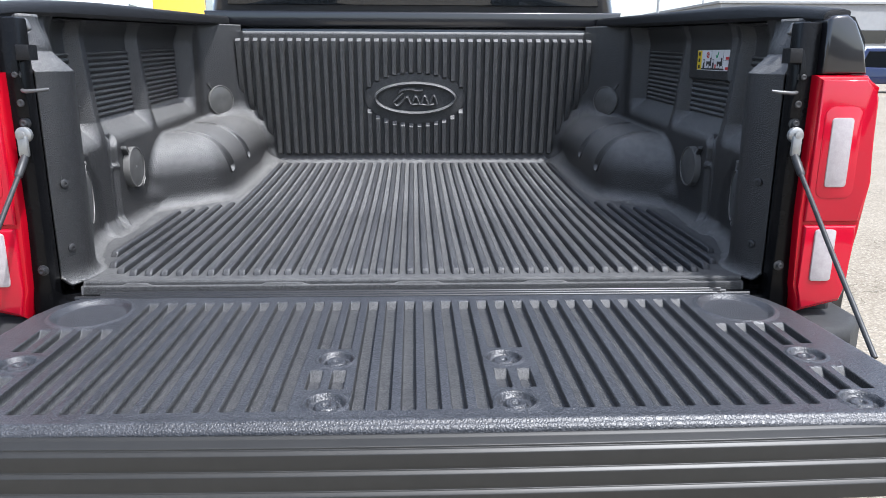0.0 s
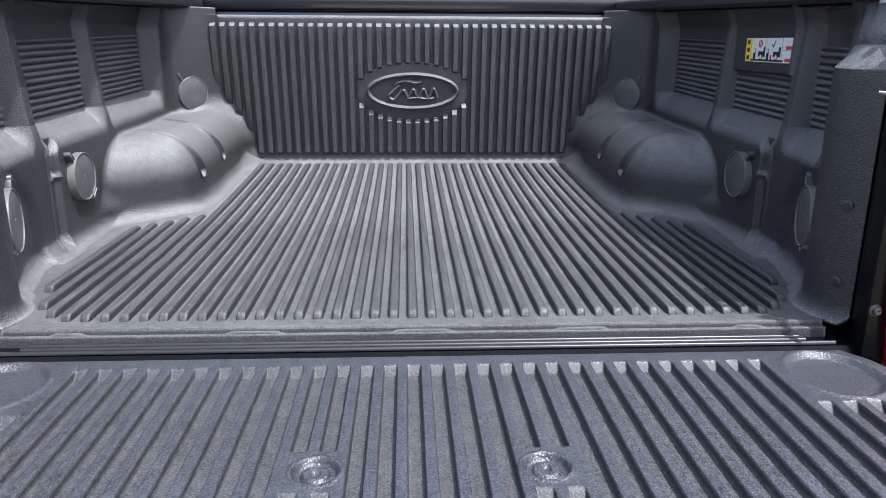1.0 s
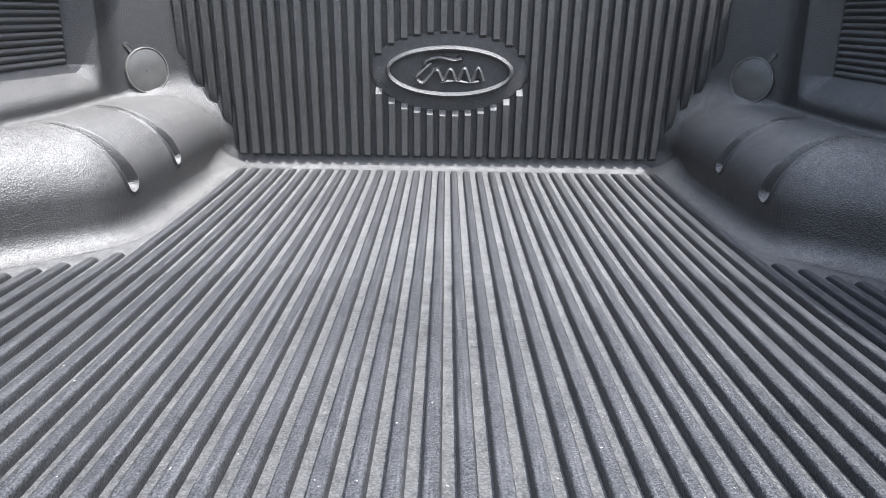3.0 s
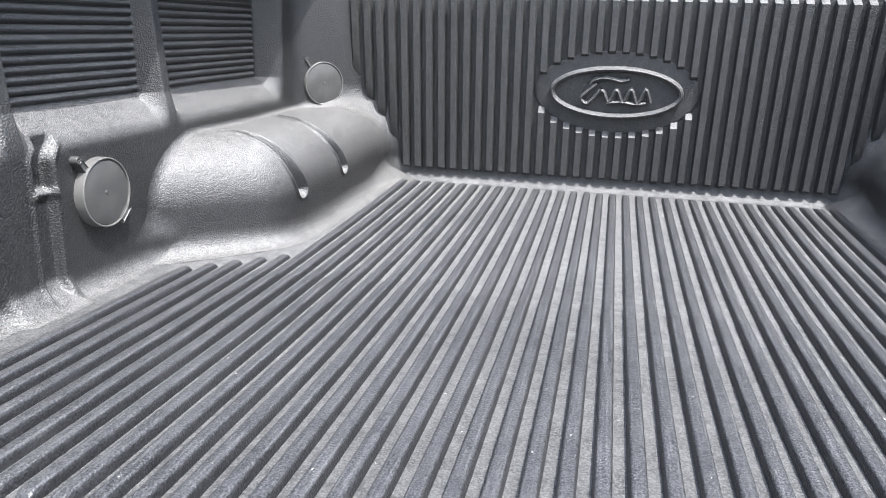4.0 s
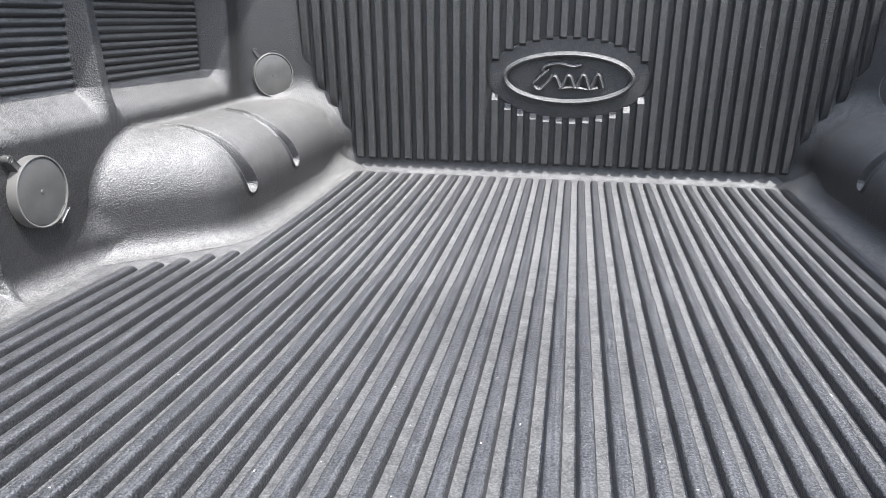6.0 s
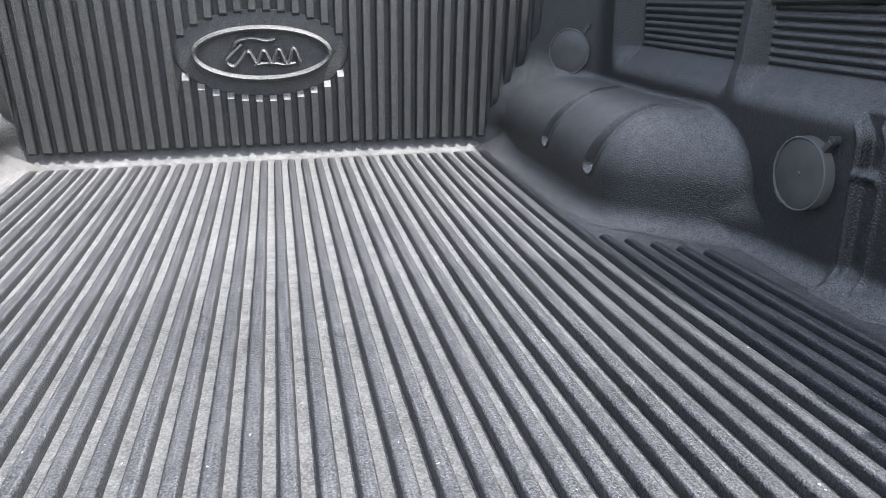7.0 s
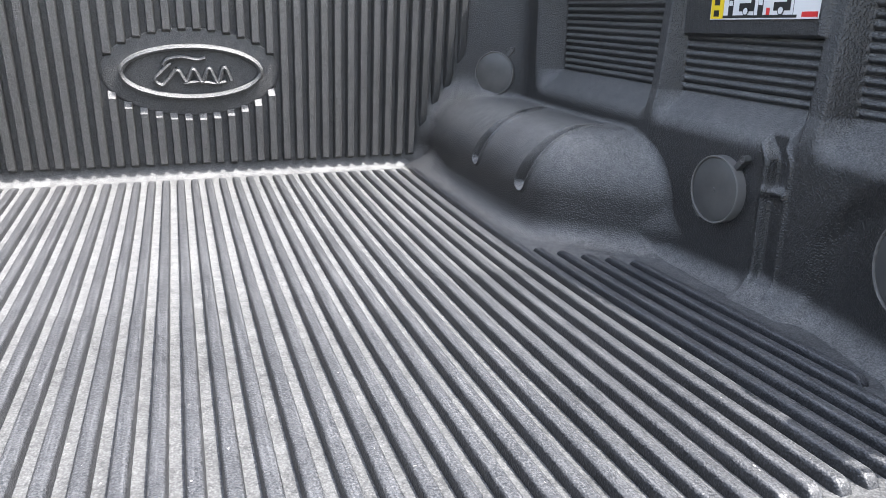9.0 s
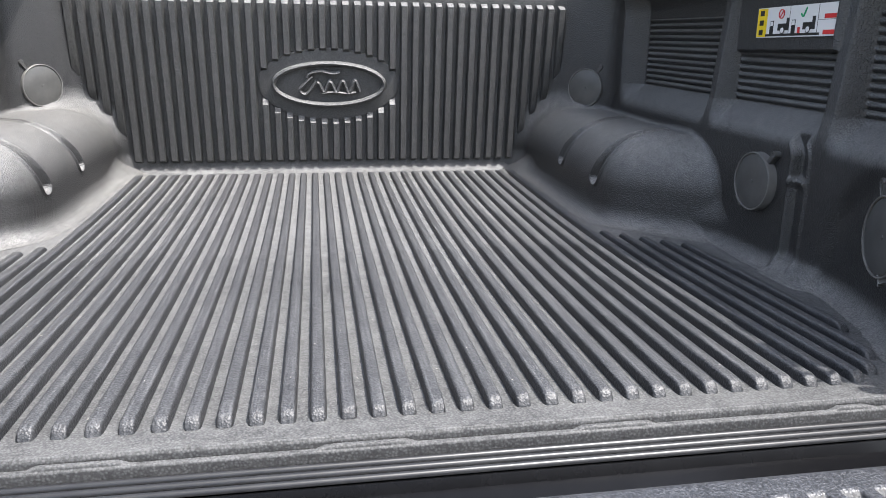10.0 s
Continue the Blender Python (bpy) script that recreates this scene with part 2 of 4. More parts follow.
def part(name, bm, mat, parent=None, label="", smooth=True):
    me = bpy.data.meshes.new(name)
    bmesh.ops.recalc_face_normals(bm, faces=bm.faces)
    bm.to_mesh(me)
    bm.free()
    if smooth:
        me.polygons.foreach_set("use_smooth", [True] * len(me.polygons))
        me.set_sharp_from_angle(angle=radians(38))
    return obj(name, me, mat, parent, label)


def empty(name, label, category, **kw):
    return tagged(new(name), label, category, **kw)


def sheet_mesh(name, P, flip=False, sharp=None):
    """A mesh from a grid of places, nu x nv x 3."""
    P = np.asarray(P, float)
    nu, nv, _ = P.shape
    i = np.arange(nu * nv).reshape(nu, nv)
    q = np.stack([i[:-1, :-1], i[1:, :-1], i[1:, 1:], i[:-1, 1:]], -1).reshape(-1, 4)
    if flip:
        q = q[:, ::-1]
    me = bpy.data.meshes.new(name)
    me.from_pydata(P.reshape(-1, 3).tolist(), [], q.tolist())
    me.polygons.foreach_set("use_smooth", [True] * len(me.polygons))
    if sharp:
        me.set_sharp_from_angle(angle=radians(sharp))
    return me


def box(bm, x0, x1, y0, y1, z0, z1, bevel=0.0, seg=2, m=None):
    r = bmesh.ops.create_cube(bm, size=1.0)
    vs = r["verts"]
    for v in vs:
        v.co = Vector((x0 + (v.co.x + 0.5) * (x1 - x0), y0 + (v.co.y + 0.5) * (y1 - y0), z0 + (v.co.z + 0.5) * (z1 - z0)))
    if m is not None:
        for v in vs:
            v.co = m @ v.co
    if bevel:
        es = list({e for v in vs for e in v.link_edges})
        bmesh.ops.bevel(bm, geom=es, offset=bevel, segments=seg, profile=0.5, affect="EDGES")
    return bm


def lathe(bm, profile, seg=32, m=Matrix()):
    """Turns (radius, height) pairs about z."""
    rings = []
    for r, h in profile:
        if r < 1e-6:
            rings.append([bm.verts.new(m @ Vector((0, 0, h)))])
        else:
            rings.append([bm.verts.new(m @ Vector((r * math.cos(2 * math.pi * k / seg), r * math.sin(2 * math.pi * k / seg), h))) for k in range(seg)])
    for a, b in zip(rings, rings[1:]):
        for k in range(seg):
            n = (k + 1) % seg
            if len(a) == 1 and len(b) == 1:
                continue
            if len(a) == 1:
                bm.faces.new((a[0], b[k], b[n]))
            elif len(b) == 1:
                bm.faces.new((a[k], a[n], b[0]))
            else:
                bm.faces.new((a[k], a[n], b[n], b[k]))
    return bm


def prism(bm, outline, axis, lo, hi, bevel=0.0, seg=2):
    """An outline of (a, b) pairs pushed along an axis: 'x' (a=y, b=z), 'y' (a=x, b=z) or 'z' (a=x, b=y)."""
    def at(a, b, c):
        return {"x": (c, a, b), "y": (a, c, b), "z": (a, b, c)}[axis]
    lo_v = [bm.verts.new(at(a, b, lo)) for a, b in outline]
    hi_v = [bm.verts.new(at(a, b, hi)) for a, b in outline]
    fs = [bm.faces.new(lo_v[::-1]), bm.faces.new(hi_v)]
    n = len(outline)
    for k in range(n):
        fs.append(bm.faces.new((lo_v[k], lo_v[(k + 1) % n], hi_v[(k + 1) % n], hi_v[k])))
    if bevel:
        es = [e for f in fs[:2] for e in f.edges]
        bmesh.ops.bevel(bm, geom=list(set(es)), offset=bevel, segments=seg, profile=0.5, affect="EDGES")
    return bm


def tube(name, points, radius, mat, parent=None, label="", res=6):
    """A round bar through the points, as a mesh."""
    bm = bmesh.new()
    pts = [Vector(p) for p in points]
    rings = []
    for i, p in enumerate(pts):
        d = (pts[min(i + 1, len(pts) - 1)] - pts[max(i - 1, 0)]).normalized()
        up = Vector((0, 0, 1)) if abs(d.z) < 0.9 else Vector((0, 1, 0))
        u = d.cross(up).normalized()
        w = d.cross(u).normalized()
        r = radius[i] if isinstance(radius, (list, tuple)) else radius
        rings.append([bm.verts.new(p + (u * math.cos(2 * math.pi * k / (2 * res)) + w * math.sin(2 * math.pi * k / (2 * res))) * r) for k in range(2 * res)])
    n = 2 * res
    for a, b in zip(rings, rings[1:]):
        for k in range(n):
            bm.faces.new((a[k], a[(k + 1) % n], b[(k + 1) % n], b[k]))
    bm.faces.new(rings[0][::-1])
    bm.faces.new(rings[-1])
    return part(name, bm, mat, parent, label)


def sstep(a, b, x):
    t = np.clip((np.asarray(x, float) - a) / (b - a), 0, 1)
    return t * t * (3 - 2 * t)


def band(a0, a1, b0, b1, x):
    """0 to 1 over a0..a1, back to 0 over b0..b1."""
    return sstep(a0, a1, x) * (1 - sstep(b0, b1, x))


# ---- ground ----
bm = bmesh.new()
box(bm, -400, 400, -300, 600, -0.3, 0.0)
ground = tagged(part("ground", bm, M_CONCRETE, smooth=False), "pale sunlit concrete parking lot ground", "ground", kind="structure")

# unseen wall added behind the camera: darkens reflections and cuts low sky fill
bm = bmesh.new()
box(bm, -45, 45, -19.0, -18.6, 0.0, 2.7)
tagged(part("reflection_wall", bm, M_DARKWALL, smooth=False), "plain dark wall added out of view to darken reflections", "wall", kind="structure")

# ---- bed liner ----
PITCH = 0.0311
FLOOR = 0.8905
FRONT_END = 1.472


def rise(y):
    """The floor climbs very slightly towards the bulkhead."""
    return 0.032 * np.clip((np.asarray(y, float) - 0.35) / 1.15, 0, 1.2) ** 2


liner = empty("bed_liner", "black textured plastic drop-in bed liner, dusty from use", "bed liner")


def rib_mesh(name, length, width, top, height, slope0, slope1, sink=0.004, step=None, crisp=False, start=None):
    """A moulded rib along +y from 0 to length, round-shouldered, with sloped ends."""
    w, t, h = width / 2, top / 2, height
    half = [(w + 0.0004, -sink), (w, 0.0), (w - 0.0008, h * 0.50), (w - 0.0015, h * 0.78), (w - 0.0026, h * 0.92), (w - 0.0042, h * 0.985), (w - 0.0058, h)]
    stations = [(0.0, 0.0), (slope0 * 0.18, 0.36), (slope0 * 0.42, 0.68), (slope0 * 0.72, 0.90), (slope0 * 1.2, 1.0)]
    if crisp:
        half = [(w + 0.0004, -sink), (w, 0.0), (t + 0.0008, h * 0.88), (t - 0.0006, h)]
        stations = [(0.0, 0.0), (slope0 * 0.3, 0.45), (slope0, 1.0)]
    prof = [(-x, z) for x, z in half] + half[::-1]
    if step:
        stations += [(float(y), 1.0) for y in np.linspace(0.1, step - 0.03, 6)] + [(step - 0.012, 1.0), (step, 0.84)]
        full = 0.84
    else:
        full = 1.0
    if step:
        stations += [(float(y), full) for y in np.linspace(step + 0.05, length - slope1 * 1.6, 16)]
    else:
        stations.append((length * 0.75, full))
    if crisp:
        stations += [(length - slope1, 1.0), (length - slope1 * 0.08, 0.12), (length, 0.0)]
    else:
        stations += [(length - slope1, full), (length - slope1 * 0.72, full * 0.88), (length - slope1 * 0.42, full * 0.62), (length - slope1 * 0.15, full * 0.3), (length, 0.0)]
    narrow = 0.0 if crisp else 0.36
    P = [[(x * (1 - narrow + narrow * math.sqrt(min(1, k))), y, -sink if z < 0 else z * k) for x, z in prof] for y, k in stations]
    if start is not None:
        P = [[(x, y, z + float(rise(start + y))) for x, y, z in row] for row in P]
    return sheet_mesh(name, P, flip=True, sharp=30 if crisp else 55)


# floor pan with its turned-up rear lip
ys = np.concatenate([np.linspace(0.0110, 0.07, 110), np.linspace(0.08, 0.90, 30), np.linspace(0.92, 1.52, 40)])
xs = np.linspace(-0.80, 0.80, 161)
Y, X = np.meshgrid(ys, xs, indexing="ij")
Z = FLOOR + rise(Y)
Z += 0.0030 * band(0.0265, 0.0290, 0.0325, 0.0390, Y)
Z -= 0.0050 * (1 - sstep(0.0238, 0.0265, Y)) + 0.0070 * band(0.0222, 0.0236, 0.0250, 0.0268, Y)
tabs = sum(band(c - w, c - w + 0.004, c + w - 0.004, c + w, X) for c, w in ((-0.55, 0.027), (-0.262, 0.043), (0.0, 0.043), (0.257, 0.043), (0.528, 0.024)))
Z += 0.0045 * tabs * band(0.0160, 0.0170, 0.0216, 0.0232, Y)
Z -= 0.030 * (1 - sstep(0.0115, 0.0155, Y))
fx = np.clip(X, -0.655, 0.655)
X2 = np.where(Y < 0.03, fx, X)
floor_pan = obj("floor_panel", sheet_mesh("floor_panel", np.stack([X2, Y, Z], -1), flip=True), M_FLOOR, liner, "dusty grey plastic floor with long grooves")

RIB_FULL = rib_mesh("rib", FRONT_END - 0.066, 0.0180, 0.0142, 0.0122, 0.011, 0.05, step=0.62, start=0.066)


def floor_rib(x, y0, y1, me=None):
    me = me or rib_mesh("rib", y1 - y0, 0.0180, 0.0142, 0.0122, 0.011, 0.014)
    r = obj("rib", me, M_RIB, floor_pan)
    r.location = (x, y0, FLOOR)
    return me


for k in range(-17, 17):
    floor_rib((k + 0.5) * PITCH, 0.066, FRONT_END, RIB_FULL)
for k, y0, y1 in ((17.5, 0.066, 0.797), (18.5, 0.068, 0.768), (19.5, 0.085, 0.738), (20.5, 0.125, 0.710), (21.5, 0.215, 0.682)):
    shared = floor_rib(k * PITCH, y0, y1)
    floor_rib(-k * PITCH, y0, y1, shared)


# front panel
LEAN = 0.12


def front_y(z):
    return 1.508 - LEAN * (z - 0.951)


R0 = 0.038
ZF = FLOOR + float(rise(1.48))
rows = []
for a in np.linspace(0, math.pi / 2, 9)[:-1]:
    rows.append((ZF + R0 * (1 - math.cos(a)), -R0 * (1 - math.sin(a))))
for z in np.linspace(ZF + R0, 1.398, 40):
    rows.append((z, 0.0))
for a in np.linspace(0, math.pi / 2, 6)[1:]:
    rows.append((1.398 + 0.012 * math.sin(a), 0.012 * (1 - math.cos(a))))
rows.append((1.411, 0.05))
rows.append((1.400, 0.055))
xs = np.linspace(-0.72, 0.72, 121)
P = [[(x, front_y(z) + dy, z) for x in xs] for z, dy in rows]
front_me = sheet_mesh("front_panel", P, flip=True)
front_me.materials.append(M_FRONT)
front_me.materials.append(M_FLOOR)
front_me.polygons.foreach_set("material_index", [1 if k < 8 * 120 else 0 for k in range(len(front_me.polygons))])
front = obj("front_panel", front_me, None, liner, "ribbed black plastic bulkhead panel")
FP = 0.0316
LZ, LA, LB = 1.168, 0.190, 0.088
LEAN_X = math.degrees(math.atan(LEAN))


def front_rib(x, z0, z1, head=0.012, foot=0.010):
    n = 1 / math.cos(radians(LEAN_X))
    me = rib_mesh("rib", (z1 - z0) * n, 0.0190, 0.0152, 0.0205, foot, head, crisp=True)
    r = obj("rib", me, M_FRONT, front)
    r.matrix_local = pose(x, front_y(z0), z0, 90 + LEAN_X, 0, 0)
    return r


for k in range(-21, 21):
    x = (k + 0.5) * FP
    low = 0.951
    if abs(x) > 0.54:          # cut short where the wheel housing runs into the panel
        low = float(np.interp(abs(x), [0.535, 0.56, 0.60, 0.646, 0.66], [0.972, 1.030, 1.095, 1.160, 1.25]))
    if abs(x) < LA:
        h = LB * math.sqrt(1 - (x / LA) ** 2)
        front_rib(x, low, LZ - h, 0.018)
        front_rib(x, LZ + h, 1.386, 0.009)
    else:
        front_rib(x, low, 1.386, 0.009, 0.010 if low < 0.96 else 0.045)

# moulded oval emblem: raised pad, ring and plain strokes
bm = bmesh.new()
rows = []
for s, y in ((1.0, 0.006), (1.0, -0.0045), (0.985, -0.0068), (0.96, -0.0075), (0.5, -0.0075)):
    rows.append([bm.verts.new(((LA + 0.004) * s * math.cos(2 * math.pi * i / 72), y, (LB + 0.010) * s * math.sin(2 * math.pi * i / 72))) for i in range(72)])
for a, b in zip(rows, rows[1:]):
    for i in range(72):
        bm.faces.new((a[i], a[(i + 1) % 72], b[(i + 1) % 72], b[i]))
bm.faces.new(rows[-1])
pad = part("emblem_pad", bm, M_FRONT, front)
pad.matrix_local = pose(0, front_y(LZ), LZ, LEAN_X, 0, 0)
bm = bmesh.new()
seg, tub = 72, 8
rings = []
for i in range(seg):
    a = 2 * math.pi * i / seg
    c = Vector((0.150 * math.cos(a), 0, 0.0560 * math.sin(a)))
    n = Vector((math.cos(a) / 0.150, 0, math.sin(a) / 0.0560)).normalized()
    rings.append([bm.verts.new(c + n * 0.0068 * math.cos(2 * math.pi * j / tub) + Vector((0, -0.0115 * math.sin(2 * math.pi * j / tub), 0))) for j in range(tub)])
for i in range(seg):
    a, b = rings[i], rings[(i + 1) % seg]
    for j in range(tub):
        bm.faces.new((a[j], a[(j + 1) % tub], b[(j + 1) % tub], b[j]))
emblem = part("emblem_ring", bm, M_FRONT, front, "raised oval emblem ring moulded in black plastic")
emblem.matrix_local = pose(0, front_y(LZ) - 0.0165, LZ, LEAN_X, 0, 0)


def stroke(points, w):
    bm = bmesh.new()
    pts = []
    for i in range(len(points) - 1):
        p0, p1 = points[max(i - 1, 0)], points[i]
        p2, p3 = points[i + 1], points[min(i + 2, len(points) - 1)]
        for j in range(6):
            t = j / 6
            pts.append([0.5 * (2 * p1[d] + (p2[d] - p0[d]) * t + (2 * p0[d] - 5 * p1[d] + 4 * p2[d] - p3[d]) * t * t + (3 * p1[d] - p0[d] - 3 * p2[d] + p3[d]) * t ** 3) for d in (0, 1)])
    pts.append(list(points[-1]))
    rows = []
    for i, p in enumerate(pts):
        a, b = pts[max(i - 1, 0)], pts[min(i + 1, len(pts) - 1)]
        d = Vector((b[0] - a[0], 0, b[1] - a[1])).normalized()
        n = Vector((-d.z, 0, d.x))
        c = Vector((p[0], 0, p[1]))
        rows.append([bm.verts.new(c + n * w * s + Vector((0, y, 0))) for s, y in ((-1.05, 0.010), (-0.85, -0.005), (0, -0.008), (0.85, -0.005), (1.05, 0.010))])
    for a, b in zip(rows, rows[1:]):
        for j in range(4):
            bm.faces.new((a[j], a[j + 1], b[j + 1], b[j]))
    ob = part("emblem_stroke", bm, M_FRONT, front)
    ob.matrix_local = pose(0, front_y(LZ) - 0.0155, LZ, LEAN_X, 0, 0)


# plain flowing strokes, not lettering: a swash, a leaf-shaped curl and a running wave
stroke([(-0.060, 0.016), (-0.052, 0.028), (-0.022, 0.034), (0.010, 0.028), (0.030, 0.032)], 0.0050)
stroke([(-0.044, 0.020), (-0.062, 0.004), (-0.080, -0.016), (-0.066, -0.028), (-0.048, -0.012), (-0.034, 0.008)], 0.0050)
stroke([(-0.034 + 0.116 * u, -0.008 + (0.0125 + 0.006 * u) * math.sin(21.5 * u + 1.2)) for u in np.linspace(0, 1, 22)], 0.0048)
stroke([(-0.020, -0.025), (0.014, -0.021), (0.046, -0.025), (0.072, -0.022)], 0.0036)


# side walls: a plan line from the rear post to the front corner, raised with all its mouldings
def rounded(points, r, n=6):
    out = [Vector(points[0])]
    for a, b, c in zip(points, points[1:], points[2:]):
        a, b, c = Vector(a), Vector(b), Vector(c)
        d1, d2 = (a - b), (c - b)
        k = min(r, d1.length * 0.45, d2.length * 0.45)
        p, q = b + d1.normalized() * k, b + d2.normalized() * k
        for i in range(n + 1):
            t = i / n
            out.append(p * (1 - t) ** 2 + b * 2 * t * (1 - t) + q * t * t)
    out.append(Vector(points[-1]))
    return out


def resample(points, step):
    L = [0.0]
    for a, b in zip(points, points[1:]):
        L.append(L[-1] + (b - a).length)
    s = np.arange(0, L[-1], step)
    px = np.interp(s, L, [p.x for p in points])
    py = np.interp(s, L, [p.y for p in points])
    return px, py


PLAN = [(0.685, 0.006), (0.665, 0.040), (0.656, 0.080), (0.666, 0.125), (0.700, 0.162), (0.753, 0.345), (0.752, 0.44), (0.750, 0.80), (0.757, 0.90), (0.764, 1.22), (0.765, 1.335), (0.640, 1.484)]
px, py = resample(rounded(PLAN, 0.028), 0.0026)
tx, ty = np.gradient(px), np.gradient(py)
ln = np.hypot(tx, ty)
nx, ny = ty / ln, -tx / ln          # outward
R1 = 0.030
prof = [(FLOOR + 0.001 + R1 * (1 - math.cos(a)), -R1 * (1 - math.sin(a))) for a in np.linspace(0, math.pi / 2, 8)[:-1]]
prof += [(z, 0.0) for z in np.concatenate([np.linspace(FLOOR + R1, 1.160, 62), np.linspace(1.1618, 1.345, 150), np.linspace(1.346, 1.432, 20)])]
zz = np.array([p[0] for p in prof])
foot = np.array([p[1] for p in prof])
Yg, Zg = np.meshgrid(py, zz, indexing="ij")
inbed = sstep(0.17, 0.21, Yg)
diag = sstep(1.255, 1.335, Yg)
off = foot[None, :] * (0.35 + 0.65 * sstep(0.05, 0.2, Yg))
lean_z = 0.020 * (np.clip(Yg, 0.3, 1.2) - 0.3) / 0.9          # the ledge climbs a little towards the cab
Zg = Zg + lean_z * sstep(1.135, 1.160, Zg) * (1 - sstep(1.326, 1.372, Zg))
ledge0 = 1.100 + lean_z
up = np.clip((Zg - ledge0) / 0.062, 0, 1)
rec = np.where(up < 0.35, up ** 2 / 0.35 * 0.5, 0.175 + (up - 0.35) * (1 - 0.175) / 0.65) * inbed * (1 - sstep(1.228, 1.282, Yg))
off = off + 0.052 * rec
# pillars between the louvred panels
def ramp_up(a, b, x):
    return np.clip((x - a) / (b - a), 0, 1)


pil = np.minimum(ramp_up(0.398, 0.422, Yg), 1 - ramp_up(0.446, 0.470, Yg)) + np.minimum(ramp_up(0.760, 0.784, Yg), 1 - ramp_up(0.806, 0.830, Yg))
pil = np.clip(pil, 0, 1) + 0.8 * (1 - sstep(0.225, 0.25, Yg)) * inbed
off = off - (0.047 - 0.022 * np.clip((Zg - 1.12) / 0.24, 0, 1)) * pil * rec
# louvres
Zl = Zg - lean_z
lou = (1 - sstep(0.0, 0.10, pil)) * band(1.162, 1.165, 1.320, 1.323, Zl) * sstep(0.205, 0.212, Yg) * (1 - sstep(1.218, 1.228, Yg))
saw = ((Zl - 1.164) / 0.0137) % 1.0
tooth = np.sqrt(np.clip(np.sin(np.pi * np.clip((saw ** 0.85) / 0.80, 0, 1)), 0, 1))
off = off - 0.0075 * lou * tooth
# divider slot, bulged rear pocket, upper flare under the rail
Yk = Yg - 0.018 * sstep(1.095, 1.130, Zg)
slot = band(0.455, 0.461, 0.488, 0.495, Yk) * band(0.902, 0.908, 1.150, 1.170, Zg)
kink = sstep(1.052, 1.058, Zg)
off = off + slot * np.maximum(0, 0.010 + 0.006 * kink - 0.052 * rec)
shelf = band(0.448, 0.456, 0.494, 0.502, Yg) * band(1.044, 1.048, 1.055, 1.060, Zg)
off = off - 0.005 * shelf
# low step below the slot
foot_step = band(0.385, 0.400, 0.500, 0.515, Yg) * (1 - sstep(0.905, 0.930, Zg)) * inbed
off = off - 0.009 * foot_step
lip = (band(0.446, 0.451, 0.453, 0.458, Yk) + band(0.492, 0.497, 0.499, 0.504, Yk)) * band(0.90, 0.91, 1.112, 1.130, Zg)
off = off - 0.0035 * lip
bulge = band(0.165, 0.195, 0.362, 0.398, Yg + 0.12 * (Zg - 1.0)) * (1 - sstep(1.070, 1.116, Zg + 2.2 * np.clip(Yg - 0.28, 0, 1) ** 1.5)) * inbed
off = off + 0.008 * bulge
# rear post leans back at the top
post = 1 - sstep(0.15, 0.21, Yg)
off = off + post * (0.034 * np.clip((Zg - 1.292) / 0.036, 0, 1) + 0.016 * sstep(1.328, 1.39, Zg))
flare = sstep(1.362, 1.425, Zg)
off = off - 0.030 * flare * inbed * (1 - diag) * 0.6
Xs = px[:, None] + nx[:, None] * off
Ys = py[:, None] + ny[:, None] * off
Zg = np.minimum(Zg - (Yg < 0.16) * np.maximum(Zg - 1.390, 0), 1.396 + 0.026 * Yg)
# rounded lower rear corner
Zg = np.maximum(Zg, FLOOR - 0.004 + 0.032 - np.sqrt(np.clip(0.032 ** 2 - np.clip(0.036 - Yg, 0, 0.032) ** 2, 0, 1)))
sides = []
plain = sstep(1.262, 1.268, Zg) * band(0.44, 0.46, 0.752, 0.77, Yg)      # flat field under the warning label
lift = 0.0075 * lou * tooth * plain - 0.022 * plain * rec
wall_x, wall_y, wall_z = Xs.copy(), Ys.copy(), Zg.copy()
for sgn in (1, -1):
    ax = Xs + (nx[:, None] * lift if sgn > 0 else 0)
    ay = Ys + (ny[:, None] * lift if sgn > 0 else 0)
    me = sheet_mesh("side_panel", np.stack([sgn * ax, ay, Zg], -1), flip=(sgn < 0), sharp=60)
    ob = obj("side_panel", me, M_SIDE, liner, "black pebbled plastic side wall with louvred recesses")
    so = ob.modifiers.new("wall", "SOLIDIFY")
    so.thickness, so.offset = 0.004, 1.0
    sides.append(ob)

# wheel housings: one moulded skin that flows into the wall, the bulkhead and the floor
def blend_min(a, b, k):
    h = np.clip(0.5 + 0.5 * (b - a) / k, 0, 1)
    return b * (1 - h) + a * h - k * h * (1 - h)


